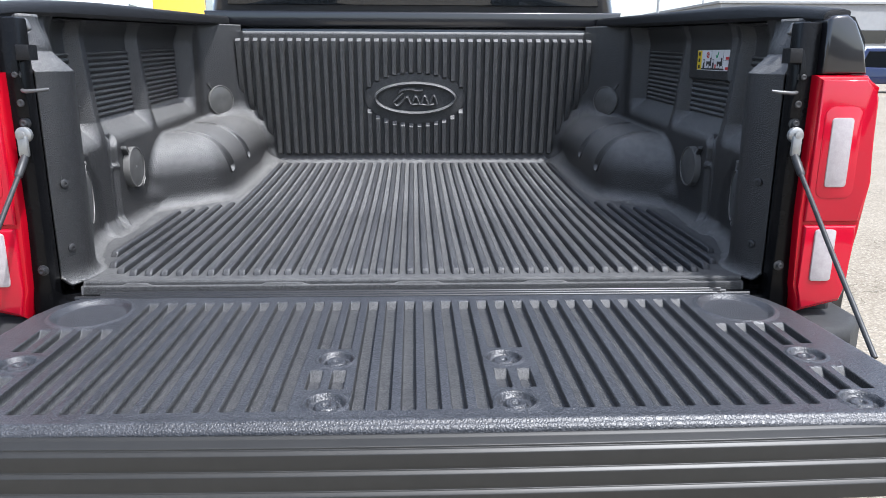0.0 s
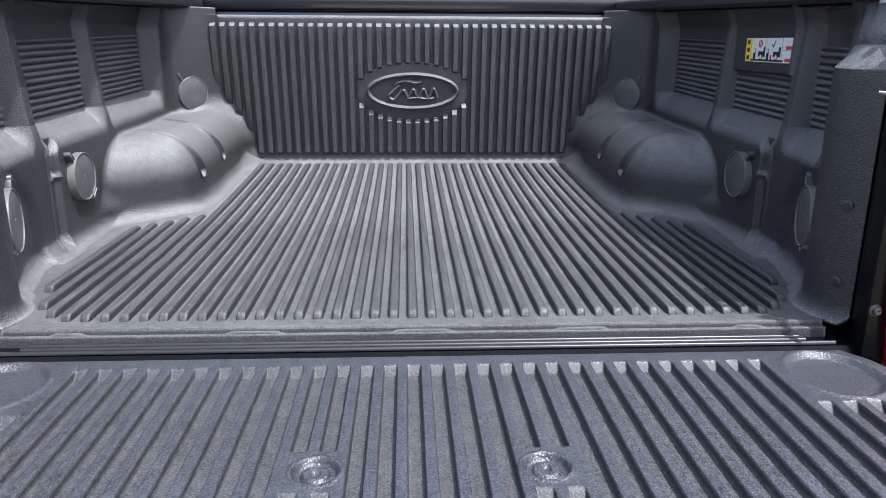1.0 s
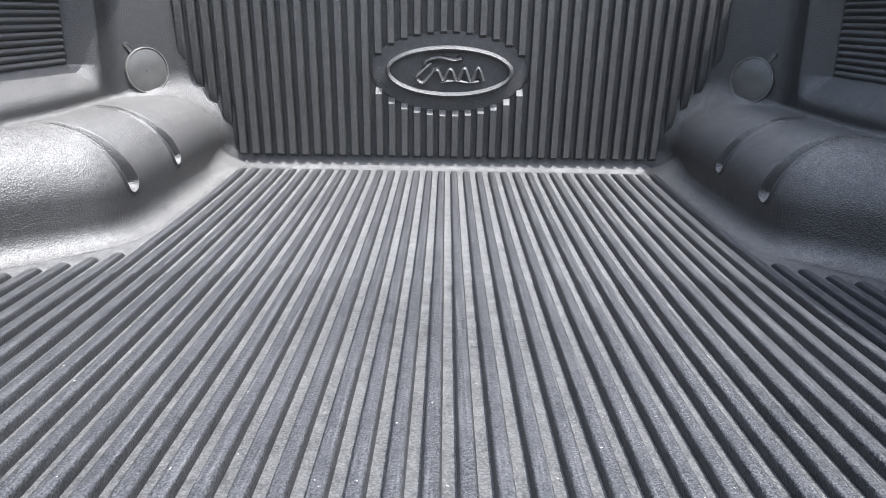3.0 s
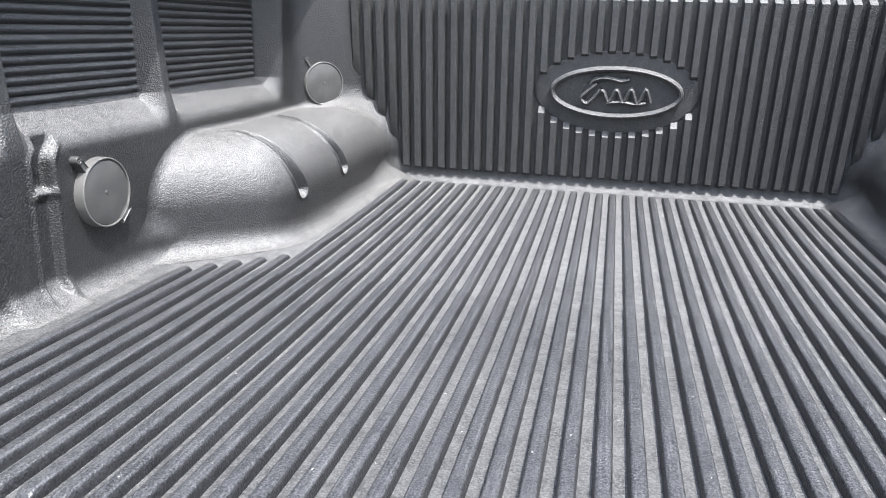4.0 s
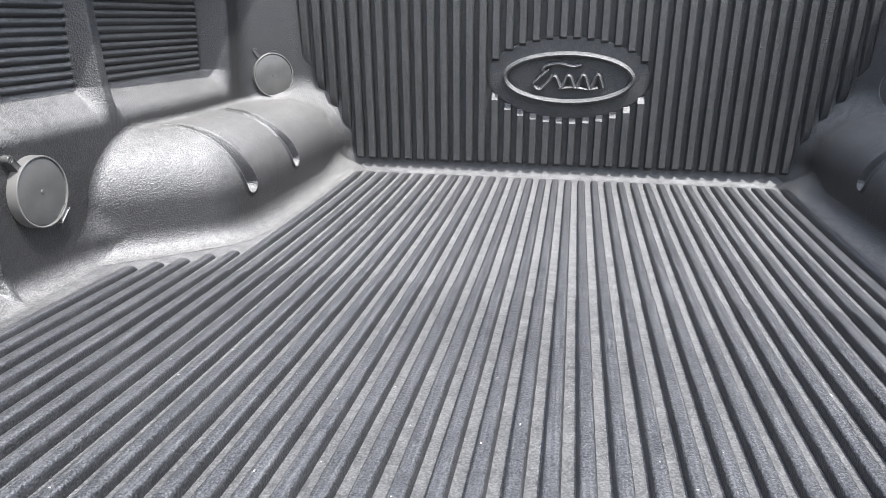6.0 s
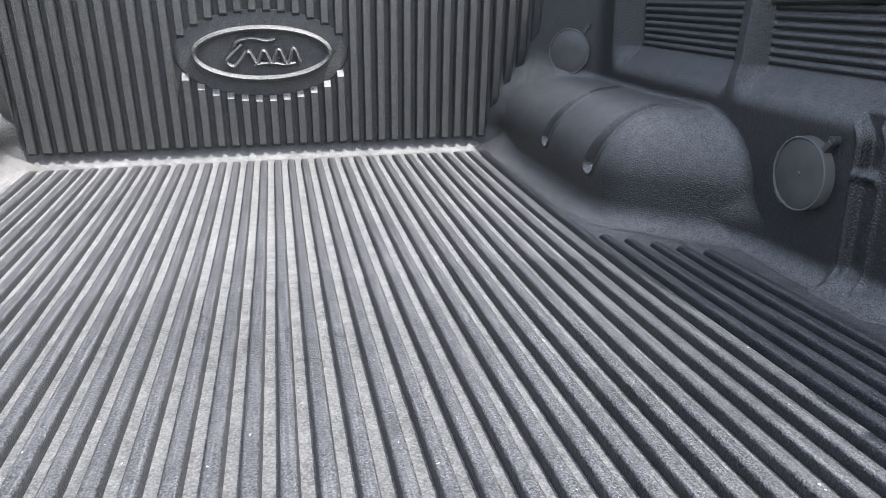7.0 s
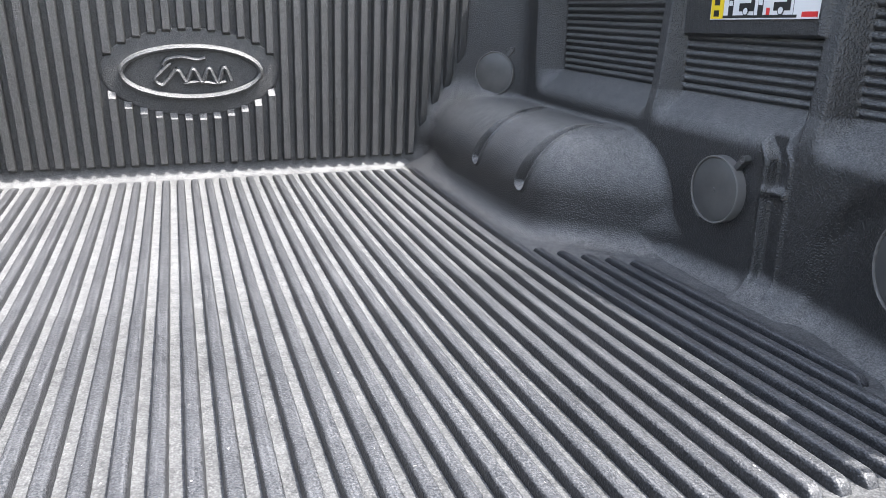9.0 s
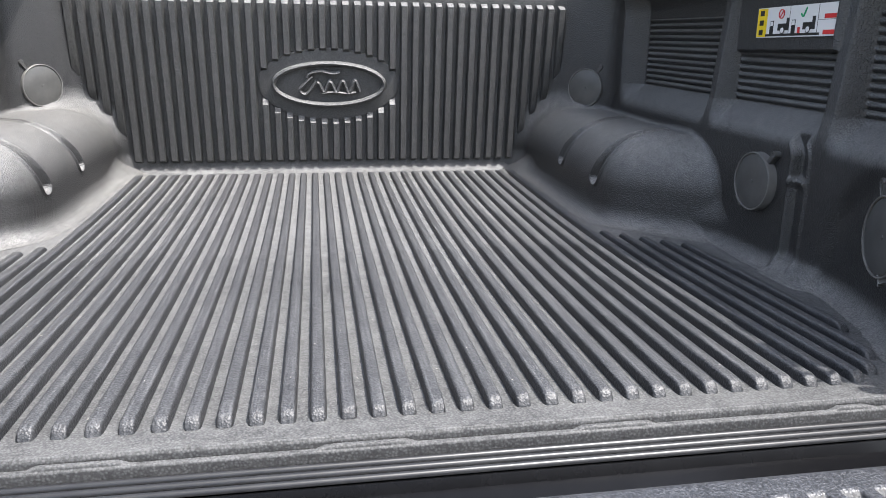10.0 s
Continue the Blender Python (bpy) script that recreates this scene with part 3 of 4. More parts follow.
def skin(f, near, origin, h):
    """A quad mesh of the surface f = 0 on a regular grid, in the cells where near holds."""
    s = f > 0
    n = np.array(f.shape) - 1
    total = np.zeros((*n, 3), np.float32)
    count = np.zeros(n, np.int16)
    cell = [slice(0, n[0]), slice(0, n[1]), slice(0, n[2])]
    for ax in range(3):
        o = [i for i in range(3) if i != ax]
        for p in (0, 1):
            for q in (0, 1):
                lo = [0, 0, 0]
                lo[o[0]], lo[o[1]] = p, q
                hi = list(lo)
                hi[ax] = 1
                va = f[tuple(slice(l, l + m) for l, m in zip(lo, n))]
                vb = f[tuple(slice(l, l + m) for l, m in zip(hi, n))]
                cross = (va > 0) != (vb > 0)
                t = np.where(cross, va / np.where(cross, va - vb, 1), 0)
                count += cross
                total[..., ax] += t
                total[..., o[0]] += p * cross
                total[..., o[1]] += q * cross
    live = (count > 0) & near[:-1, :-1, :-1]
    idx = np.full(n, -1, np.int64)
    idx[live] = np.arange(live.sum())
    base = np.argwhere(live)
    verts = np.asarray(origin) + h * (base + total[live] / count[live][:, None])
    quads = []
    for ax in range(3):
        u, w = [(1, 2), (2, 0), (0, 1)][ax]
        lo, hi = [slice(1, m) for m in n], [slice(1, m) for m in n]
        lo[ax], hi[ax] = slice(0, n[ax]), slice(1, n[ax] + 1)
        sa, sb = s[tuple(lo)], s[tuple(hi)]
        for flip, where in ((False, sa & ~sb), (True, ~sa & sb)):
            g = np.argwhere(where)
            g[:, [i for i in range(3) if i != ax]] += 1
            c = []
            for du, dw in ((1, 1), (0, 1), (0, 0), (1, 0)):
                k = g.copy()
                k[:, u] -= du
                k[:, w] -= dw
                c.append(idx[k[:, 0], k[:, 1], k[:, 2]])
            c = np.stack(c, 1)
            c = c[(c >= 0).all(1)]
            quads.append(c[:, ::-1] if flip else c)
    return verts, np.concatenate(quads)


WPLAN = rounded([(0.560, 1.56), (0.570, 1.42), (0.572, 1.35), (0.572, 0.95), (0.586, 0.862), (0.830, 0.630)], 0.065, 10)
CROWN, CROWN_R, GRID = 1.096, 0.118, 0.0027
gx_ = np.arange(0.455, 0.840, GRID)
gy_ = np.arange(0.560, 1.520, GRID)
gz_ = np.arange(0.886, 1.412, GRID)
# distance in plan to the foot line of the housing, positive inside
px2, py2 = np.meshgrid(gx_, gy_, indexing="ij")
near2, side2 = np.full(px2.shape, 9.0), np.zeros(px2.shape)
for a, b in zip(WPLAN, WPLAN[1:]):
    ex, ey = b.x - a.x, b.y - a.y
    L2 = ex * ex + ey * ey
    if L2 < 1e-12:
        continue
    t = np.clip(((px2 - a.x) * ex + (py2 - a.y) * ey) / L2, 0, 1)
    dx, dy = px2 - a.x - t * ex, py2 - a.y - t * ey
    dd = np.hypot(dx, dy)
    better = dd < near2
    near2 = np.where(better, dd, near2)
    side2 = np.where(better, np.sign(-ey * dx + ex * dy), side2)
inside = (near2 * side2)[:, :, None].astype(np.float32)
zc = gz_[None, None, :]
crown = CROWN + 0.010 * sstep(1.0, 1.4, gy_)[None, :, None]
qx, qz = CROWN_R - inside, zc - crown + CROWN_R
housing = np.hypot(np.maximum(qx, 0), np.maximum(qz, 0)) + np.minimum(np.maximum(qx, qz), 0) - CROWN_R
# the wall as a depth over (y, z)
order = [np.argsort(wall_y[:, j]) for j in range(wall_y.shape[1])]
by_y = np.stack([np.interp(gy_, wall_y[o, j], wall_x[o, j]) for j, o in enumerate(order)], 1)
rows_z = np.array([np.median(wall_z[:, j]) for j in range(wall_z.shape[1])])
wall_at = np.stack([np.interp(gz_, rows_z, by_y[i]) for i in range(len(gy_))], 0)
sy_, sz_ = np.gradient(wall_at, GRID)
steep_ = 1 / np.sqrt(1 + np.minimum(np.hypot(sy_, sz_), 2.0) ** 2)
wall_d = ((wall_at[None] - gx_[:, None, None]) * steep_[None]).astype(np.float32)
front_d = ((front_y(gz_)[None, None, :] - gy_[None, :, None]) / math.hypot(1, LEAN) + 0 * wall_d).astype(np.float32)
floor_d = (zc - FLOOR - rise(gy_)[None, :, None] + 0 * wall_d).astype(np.float32)
hard = np.minimum(np.minimum(wall_d, front_d), floor_d)
soft = np.minimum(blend_min(wall_d, front_d, 0.034), floor_d)
k_ = 0.012 + 0.030 * (1 - sstep(0.93, 0.985, zc)) + 0.050 * sstep(1.33, 1.45, gy_)[None, :, None]
soft = blend_min(housing, soft, k_)
near = (hard - soft) > 0.00015
verts, quads = skin(soft, near, (gx_[0], gy_[0], gz_[0]), GRID)
# two curved flutes pressed into the crown, round at the foot and pointed at the wall
FLUTES = (((0.574, 1.159, 1.002), (0.583, 1.150, 1.030), (0.599, 1.138, 1.056), (0.628, 1.131, 1.081), (0.668, 1.137, 1.097), (0.742, 1.186, 1.101)),
          ((0.576, 0.936, 0.990), (0.584, 0.925, 1.020), (0.600, 0.917, 1.048), (0.627, 0.911, 1.072), (0.664, 0.906, 1.091), (0.725, 0.913, 1.097)))
spine = np.concatenate([np.stack([np.interp(np.linspace(0, 5, 60), np.arange(6), np.array(line)[:, c]) for c in range(3)], 1) for line in FLUTES])
reach = np.min([np.sum((verts - q) ** 2, 1) for q in spine], 0) < 0.028 ** 2
me = bpy.data.meshes.new("wheel_housing")
me.from_pydata(verts.tolist(), [], quads.tolist())
bm = bmesh.new()
bm.from_mesh(me)
close = [f for f, q in zip(bm.faces, quads) if reach[q].all()]
bmesh.ops.subdivide_edges(bm, edges=list({e for f in close for e in f.edges}), cuts=2, use_grid_fill=True)
bm.to_mesh(me)
bm.free()
WX, WY, WZ = np.array([v.co for v in me.vertices]).T.copy()
quads = [list(f.vertices) for f in me.polygons]
inx, inz = 0.690 - WX, 0.978 - WZ
inx = np.where(inx > 0, inx, 0)
inl = np.hypot(inx, inz)
for line in FLUTES:
    pts = np.array(line)
    u = np.linspace(0, len(pts) - 1, 90)
    fine = np.stack([np.interp(u, np.arange(len(pts)), pts[:, c]) for c in range(3)], 1)
    fine[1:-1] = (fine[:-2] + fine[1:-1] + fine[2:]) / 3
    best, along = np.full(WX.shape, 9.0), np.zeros(WX.shape)
    for k, q in enumerate(fine):
        dd = np.sqrt((WX - q[0]) ** 2 + (WY - q[1]) ** 2 + (WZ - q[2]) ** 2)
        along = np.where(dd < best, k / 89, along)
        best = np.minimum(best, dd)
    wide = 0.0160 - 0.0100 * along ** 1.7
    k = 0.0130 * (wide / 0.0145) ** 0.6 * (1 - sstep(0.30 * wide, wide, best)) - 0.0042 * (wide / 0.0145) ** 0.5 * np.exp(-((best - wide - 0.0020) / 0.0024) ** 2)
    WX = WX + k * inx / inl
    WZ = WZ + k * inz / inl
for sgn in (1, -1):
    me = bpy.data.meshes.new("wheel_housing")
    me.from_pydata(np.stack([sgn * WX, WY, WZ], 1).tolist(), [], quads if sgn > 0 else [q[::-1] for q in quads])
    me.polygons.foreach_set("use_smooth", [True] * len(me.polygons))
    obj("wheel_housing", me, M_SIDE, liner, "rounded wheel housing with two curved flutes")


# round tie-down caps with a hinged tab
def cap(sgn, p, out, spin, r=0.053):
    z = Vector((sgn * out[0], out[1], out[2])).normalized()
    x = Vector((-z.y, z.x, 0)).normalized()
    y = z.cross(x)
    m = Matrix((x, y, z)).transposed().to_4x4()
    m.translation = Vector((sgn * p[0], p[1], p[2]))
    bm = bmesh.new()
    lathe(bm, [(r, -0.012), (r, 0.0095), (r - 0.0005, 0.0115), (r - 0.0015, 0.0122), (r - 0.0028, 0.0118), (r - 0.0032, 0.0080), (0.0, 0.0080)], 56)
    holder = part("tie_down_cap", bm, M_CAP, liner, "round grey plastic tie-down cover with a hinged tab")
    holder.matrix_local = m
    bm = bmesh.new()
    lathe(bm, [(r - 0.0045, 0.006), (r - 0.0046, 0.0098), (r - 0.0056, 0.0104), (0.012, 0.0100), (0.0035, 0.0100), (0.003, 0.0110), (0.0, 0.0112)], 56)
    part("lid", bm, M_LID, holder)
    bm = bmesh.new()
    mt = pose(0, 0, 0, 0, 0, spin)
    box(bm, r - 0.005, r + 0.020, -0.0046, 0.0046, -0.004, 0.0078, 0.0015, 2, mt)
    lathe(bm, [(0.0062, -0.006), (0.0062, 0.0075), (0.0052, 0.009), (0.0036, 0.009), (0.0028, 0.0080), (0, 0.0080)], 20, mt @ Matrix.Translation((r + 0.020, 0, 0)))
    part("tab", bm, M_LID, holder)
    bm = bmesh.new()
    box(bm, -r - 0.006, -r + 0.006, -0.012, 0.012, -0.006, 0.009, 0.0025, 2, mt)
    part("catch", bm, M_CAP, holder)


for sgn in (1, -1):
    cap(sgn, (0.746, 0.582, 1.037), (-1, -0.02, 0.02), 90 - 42 * sgn)
    cap(sgn, (0.7215, 0.225, 1.021), (-0.957, 0.29, 0.02), 90 + 25 * sgn, 0.0575)
    cap(sgn, (0.716, 1.399, 1.164), (-0.766, -0.643, 0.02), 90 - 38 * sgn)
# ---- pickup truck round the bed ----
def rrect(s, x0, x1, z0, z1, r):
    """A rounded rectangle of (x, z) pairs, mirrored by s."""
    out = []
    for cx, cz, a0 in ((x1 - r, z1 - r, 0), (x0 + r, z1 - r, 90), (x0 + r, z0 + r, 180), (x1 - r, z0 + r, 270)):
        out += [(s * (cx + r * math.cos(radians(a0 + a))), cz + r * math.sin(radians(a0 + a))) for a in (0, 30, 60, 90)]
    return out


truck = empty("pickup_truck", "black pickup truck parked with its tailgate open", "pickup truck")


for sgn in (1, -1):
    out = [(0.728, 1.378), (0.722, 1.384), (0.723, 1.402), (0.728, 1.4085), (0.735, 1.411), (0.760, 1.413), (0.769, 1.408), (0.772, 1.396), (0.770, 1.378)]
    st = [(-0.030, 0.005), (0.06, 0.013), (0.2, 0.0192)] + [(y, 0.014 + 0.026 * y) for y in (0.3, 0.4, 0.5, 0.6, 0.8, 1.0, 1.2, 1.4, 1.56)]
    P = [[(sgn * (x - (0.022 * float(sstep(0.04, 0.50, y)) if x < 0.74 else 0)), y, z + dz - (0.011 * (1 - float(sstep(-0.03, 0.40, y))) if z > 1.40 else 0)) for x, z in out + out[:1]] for y, dz in st]
    me = sheet_mesh("bed_rail", P, flip=(sgn > 0), sharp=35)
    r = obj("bed_rail", me, M_RAIL, truck, "matt black plastic bed rail cap")
    bm = bmesh.new()
    prism(bm, [(sgn * x, z + 0.0045 - (0.011 if z > 1.40 else 0)) for x, z in out], "y", -0.036, -0.028, 0.002)
    part("end_cap", bm, M_RAIL, r)
    # outer bed side, pushed along the bed
    bm = bmesh.new()
    prism(bm, [(sgn * 0.772, 1.392), (sgn * 0.818, 1.386), (sgn * 0.843, 1.345), (sgn * 0.856, 1.25), (sgn * 0.870, 1.10), (sgn * 0.876, 0.90), (sgn * 0.870, 0.70), (sgn * 0.85, 0.55), (sgn * 0.826, 0.55), (sgn * 0.826, 1.366), (sgn * 0.760, 1.378)], "y", 0.03, 1.57)
    for v in bm.verts:
        v.co.z += (0.010 + 0.026 * v.co.y) * (v.co.z > 1.3)
    part("bed_side", bm, M_PAINT, truck, "glossy black bed side panel", smooth=False)
    # rear corner above the lamp
    bm = bmesh.new()
    prism(bm, [(sgn * 0.722, 1.294), (sgn * 0.722, 1.386), (sgn * 0.732, 1.394), (sgn * 0.756, 1.396), (sgn * 0.772, 1.384), (sgn * 0.792, 1.345), (sgn * 0.804, 1.294)], "y", -0.058, 0.06, 0.007, 3)
    part("corner_panel", bm, M_PAINT, truck, "glossy black body corner above the tail lamp")
    # post between liner and lamp
    bm = bmesh.new()
    box(bm, min(sgn * 0.684, sgn * 0.712), max(sgn * 0.684, sgn * 0.712), 0.050, 0.08, 0.80, 1.29, 0.006)
    post_ob = part("bed_post", bm, M_JAMB, truck, "black painted rear post with bolts")
    bm = bmesh.new()
    box(bm, min(sgn * 0.692, sgn * 0.706), max(sgn * 0.692, sgn * 0.706), 0.002, 0.03, 0.80, 1.29, 0.003)
    part("seal_flange", bm, M_JAMB, post_ob)
    bm = bmesh.new()
    box(bm, min(sgn * 0.684, sgn * 0.722), max(sgn * 0.684, sgn * 0.722), -0.040, 0.00, 0.82, 1.384, 0.004)
    part("jamb_plate", bm, M_JAMB, post_ob)
    for bx, bz, br in ((0.694, 1.288, 0.007), (0.690, 1.240, 0.009), (0.690, 1.205, 0.008), (0.694, 0.935, 0.008)):
        bm = bmesh.new()
        lathe(bm, [(br * 1.25, 0), (br * 1.25, 0.003), (br * 0.75, 0.004), (br * 0.75, 0.009), (br * 0.5, 0.010), (0.0, 0.008)], 12, Matrix.Translation((sgn * bx, -0.039, bz)) @ pose(0, 0, 0, 90))
        part("bolt", bm, M_DARKSTEEL, post_ob)
    bm = bmesh.new()
    prism(bm, [(sgn * 0.662, 1.338), (sgn * 0.685, 1.338), (sgn * 0.686, 1.312), (sgn * 0.662, 1.312)], "y", -0.052, -0.020, 0.003)
    part("latch_stop", bm, M_RAIL, post_ob)
    bm = bmesh.new()
    prism(bm, [(sgn * 0.686, 1.336), (sgn * 0.691, 1.336), (sgn * 0.702, 1.285), (sgn * 0.698, 1.215), (sgn * 0.678, 1.215), (sgn * 0.678, 1.245), (sgn * 0.688, 1.285)], "y", -0.046, -0.039, 0.001)
    part("striker_plate", bm, M_JAMB, post_ob)
    tube("striker", [(sgn * 0.690, -0.040, 1.262), (sgn * 0.676, -0.052, 1.260), (sgn * 0.652, -0.052, 1.262), (sgn * 0.638, -0.048, 1.264)], [0.0036, 0.0036, 0.0032, 0.0024], M_SLEEVE, post_ob, "bright steel striker pin")
    bm = bmesh.new()
    box(bm, -0.006, 0.006, -0.005, 0.005, -0.012, 0.012, 0.0045, 3, Matrix.Translation((sgn * 0.706, 0.040, 1.374)) @ pose(0, 0, 0, 0, 22 * sgn, 0))
    part("panel_clip", bm, M_SLEEVE, post_ob, "grey push clip at the head of the post")
    # tail lamp
    lamp_out = [(0.712, 1.292), (0.806, 1.292), (0.820, 1.266), (0.832, 1.254), (0.836, 1.10), (0.832, 1.03), (0.818, 1.014), (0.818, 0.90), (0.812, 0.868), (0.726, 0.846), (0.716, 0.90), (0.711, 1.03)]
    bm = bmesh.new()
    prism(bm, [(sgn * x, z) for x, z in lamp_out], "y", -0.062, 0.10, 0.008, 3)
    lamp = part("tail_lamp", bm, M_REDDARK, truck, "red tail lamp with two clear windows")
    for lens in ([(0.720, 1.285), (0.802, 1.285), (0.815, 1.262), (0.827, 1.250), (0.830, 1.10), (0.822, 1.026), (0.719, 1.026)],
                 [(0.720, 1.019), (0.820, 1.019), (0.814, 0.99), (0.816, 0.905), (0.807, 0.875), (0.731, 0.855), (0.723, 0.90)]):
        bm = bmesh.new()
        prism(bm, [(sgn * x, z) for x, z in lens], "y", -0.068, -0.05, 0.004, 3)
        part("lens", bm, M_RED, lamp)
    for x0, x1, z0, z1, nm in ((0.745, 0.785, 1.092, 1.218, "stop_window"), (0.741, 0.781, 0.912, 1.012, "reverse_window")):
        bm = bmesh.new()
        prism(bm, rrect(sgn, x0, x1, z0, z1, 0.006), "y", -0.0715, -0.050, 0.0015)
        part(nm, bm, M_CLEAR, lamp, "clear lamp window")
    bm = bmesh.new()
    prism(bm, rrect(sgn, 0.731, 0.801, 1.070, 1.238, 0.018), "y", -0.0692, -0.05, 0.0012)
    part("lens_frame", bm, M_RED, lamp)
    # cable from the post to the tailgate
    hook = Vector((sgn * 0.687, -0.056, 1.186))
    end = Vector((sgn * 0.672, -0.392, 0.893))
    bm = bmesh.new()
    lathe(bm, [(0.014, -0.004), (0.014, 0.004), (0.011, 0.006), (0.006, 0.006), (0.006, 0.013), (0.0, 0.014)], 20, Matrix.Translation(hook) @ pose(0, 0, 0, 90))
    box(bm, hook.x - 0.009, hook.x + 0.009, hook.y - 0.012, hook.y - 0.002, hook.z - 0.038, hook.z, 0.004)
    eye = part("cable_eye", bm, M_STEEL, truck, "zinc cable end eye on the post")
    d = (end - hook).normalized()
    p0 = hook + Vector((0, -0.004, -0.034))
    tube("cable_sleeve", [p0, p0 + d * 0.015, p0 + d * 0.048, p0 + d * 0.052], [0.006, 0.0072, 0.0068, 0.0042], M_DARKSTEEL, truck)
    tube("tailgate_cable", [p0 + d * 0.05, (p0 + end) / 2 + Vector((0, 0, -0.004)), end], 0.0042, M_DARKSTEEL, truck, "thin steel tailgate cable")

# bed shell, sill and bumper
bm = bmesh.new()
box(bm, -0.82, 0.82, -0.02, 1.56, 0.62, 0.868, 0.01)
part("bed_floor", bm, M_PAINT, truck, smooth=False)
bm = bmesh.new()
box(bm, -0.80, 0.80, 1.535, 1.57, 0.86, 1.405, 0.004)
part("bed_front", bm, M_PAINT, truck, smooth=False)
bm = bmesh.new()
prism(bm, [(0.016, 0.83), (0.016, 0.870), (-0.019, 0.868), (-0.024, 0.858), (-0.050, 0.852), (-0.058, 0.838), (-0.106, 0.834), (-0.110, 0.82)], "x", -0.70, 0.70)
sill = part("sill", bm, M_JAMB, truck, "black painted bed sill")
for y, z, end_x in ((0.0085, 0.8720, 0.606), (-0.0030, 0.8712, 0.612), (-0.0145, 0.8702, 0.655)):
    bm = bmesh.new()
    prism(bm, [(y + 0.0040 * math.cos(a), z + 0.0048 * math.sin(a)) for a in np.linspace(0, math.pi, 9)], "x", -end_x, end_x)
    part("sill_bead", bm, M_BEAD, sill, "glossy black bead along the sill")
bm = bmesh.new()
prism(bm, [(-0.86, 0.05), (-0.86, -0.06), (-0.80, -0.13), (-0.60, -0.16), (0.60, -0.16), (0.80, -0.13), (0.86, -0.06), (0.86, 0.05)], "z", 0.52, 0.838, 0.02, 3)
part("bumper", bm, M_RUBBER, truck, "dark grey plastic rear bumper")

# cab
bm = bmesh.new()
prism(bm, [(-0.86, 0.60), (-0.90, 1.0), (-0.885, 1.36), (-0.80, 1.45), (0.80, 1.45), (0.885, 1.36), (0.90, 1.0), (0.86, 0.60)], "y", 1.60, 5.0, 0.03, 3)
prism(bm, [(-0.80, 1.43), (-0.72, 1.80), (-0.64, 1.86), (0.64, 1.86), (0.72, 1.80), (0.80, 1.43)], "y", 1.615, 3.4, 0.05, 4)
part("cab", bm, M_PAINT, truck, "glossy black cab")
bm = bmesh.new()
prism(bm, [(-0.715, 1.512), (-0.66, 1.80), (0.66, 1.80), (0.715, 1.512)], "y", 1.600, 1.63, 0.006, 2)
part("rear_window", bm, M_GLASS, truck, "dark tinted rear window")
bm = bmesh.new()
prism(bm, [(-0.79, 1.43), (-0.80, 1.488), (0.80, 1.488), (0.79, 1.43)], "y", 1.575, 1.64, 0.010, 3)
part("cab_back_panel", bm, M_PAINT, truck)


def wheel(x, y):
    sgn = 1 if x > 0 else -1
    m = Matrix.Translation((x, y, 0.385)) @ pose(0, 0, 0, 0, 90 * sgn, 0)
    bm = bmesh.new()
    lathe(bm, [(0.22, -0.11), (0.33, -0.125), (0.375, -0.11), (0.385, -0.06), (0.385, 0.06), (0.375, 0.11), (0.33, 0.125), (0.22, 0.11)], 40, m)
    part("tyre", bm, M_RUBBER, truck)
    bm = bmesh.new()
    lathe(bm, [(0.0, 0.06), (0.06, 0.07), (0.16, 0.05), (0.20, 0.09), (0.225, 0.11), (0.225, -0.10), (0.0, -0.10)], 32, m)
    part("rim", bm, M_ALU, truck)


for x in (-0.76, 0.76):
    wheel(x, 1.02)
    wheel(x, 4.22)

# ---- tailgate: painted shell and its plastic liner, hung at the sill and let down level ----
TG_Y, TG_Z, TG_SLOPE = -0.14, 0.904, 0.0


def tg_z(y):
    return TG_Z + (y - TG_Y) * TG_SLOPE


TP = 0.0316
gx = [0.0]
for k in range(22):
    gx += [(k + 0.5) * TP + o for o in (-0.0110, -0.0100, -0.0090, -0.0080, -0.0072, -0.0035, 0, 0.0035, 0.0072, 0.0080, 0.0090, 0.0100, 0.0110, 0.0138)]
gx = np.array(sorted(gx))
gx = np.concatenate([-gx[:0:-1], gx])
extra = np.concatenate([np.arange(c - 0.04, c + 0.04, 0.0025) for c in (-0.554, -0.120, 0.120, 0.554)] + [np.arange(c - 0.075, c + 0.075, 0.004) for c in (-0.56, 0.56)])
gx = np.unique(np.round(np.concatenate([gx, extra]), 4))
gy = np.concatenate([np.arange(-0.606, -0.105, 0.0026), [-0.104]])
GX, GY = np.meshgrid(gx, gy, indexing="ij")
A = np.abs(GX)
dep = np.zeros_like(GX)


def groove(xc, y0, y1):
    """A pressed groove about |x| = xc from the front end y1 back to y0."""
    prof = band(-0.0101, -0.0079, 0.0079, 0.0101, A - xc)
    return prof * sstep(y0 - 0.004, y0 + 0.004, GY) * (1 - np.clip((GY - y1 + 0.013) / 0.012, 0, 1))


for k in range(15):
    xc = (k + 0.5) * TP
    if k in (3, 4):
        for y0, y1 in ((-0.358, -0.143), (-0.492, -0.436)):
            dep = np.maximum(dep, groove(xc, y0, y1))
    else:
        dep = np.maximum(dep, groove(xc, -0.552, -0.143))
for k, y0, y1 in ((15, -0.552, -0.268), (16, -0.540, -0.268), (17, -0.360, -0.268), (18, -0.355, -0.268), (17, -0.514, -0.442), (18, -0.510, -0.442)):
    dep = np.maximum(dep, groove((k + 0.5) * TP, y0, y1))
Hh = -0.0120 * dep
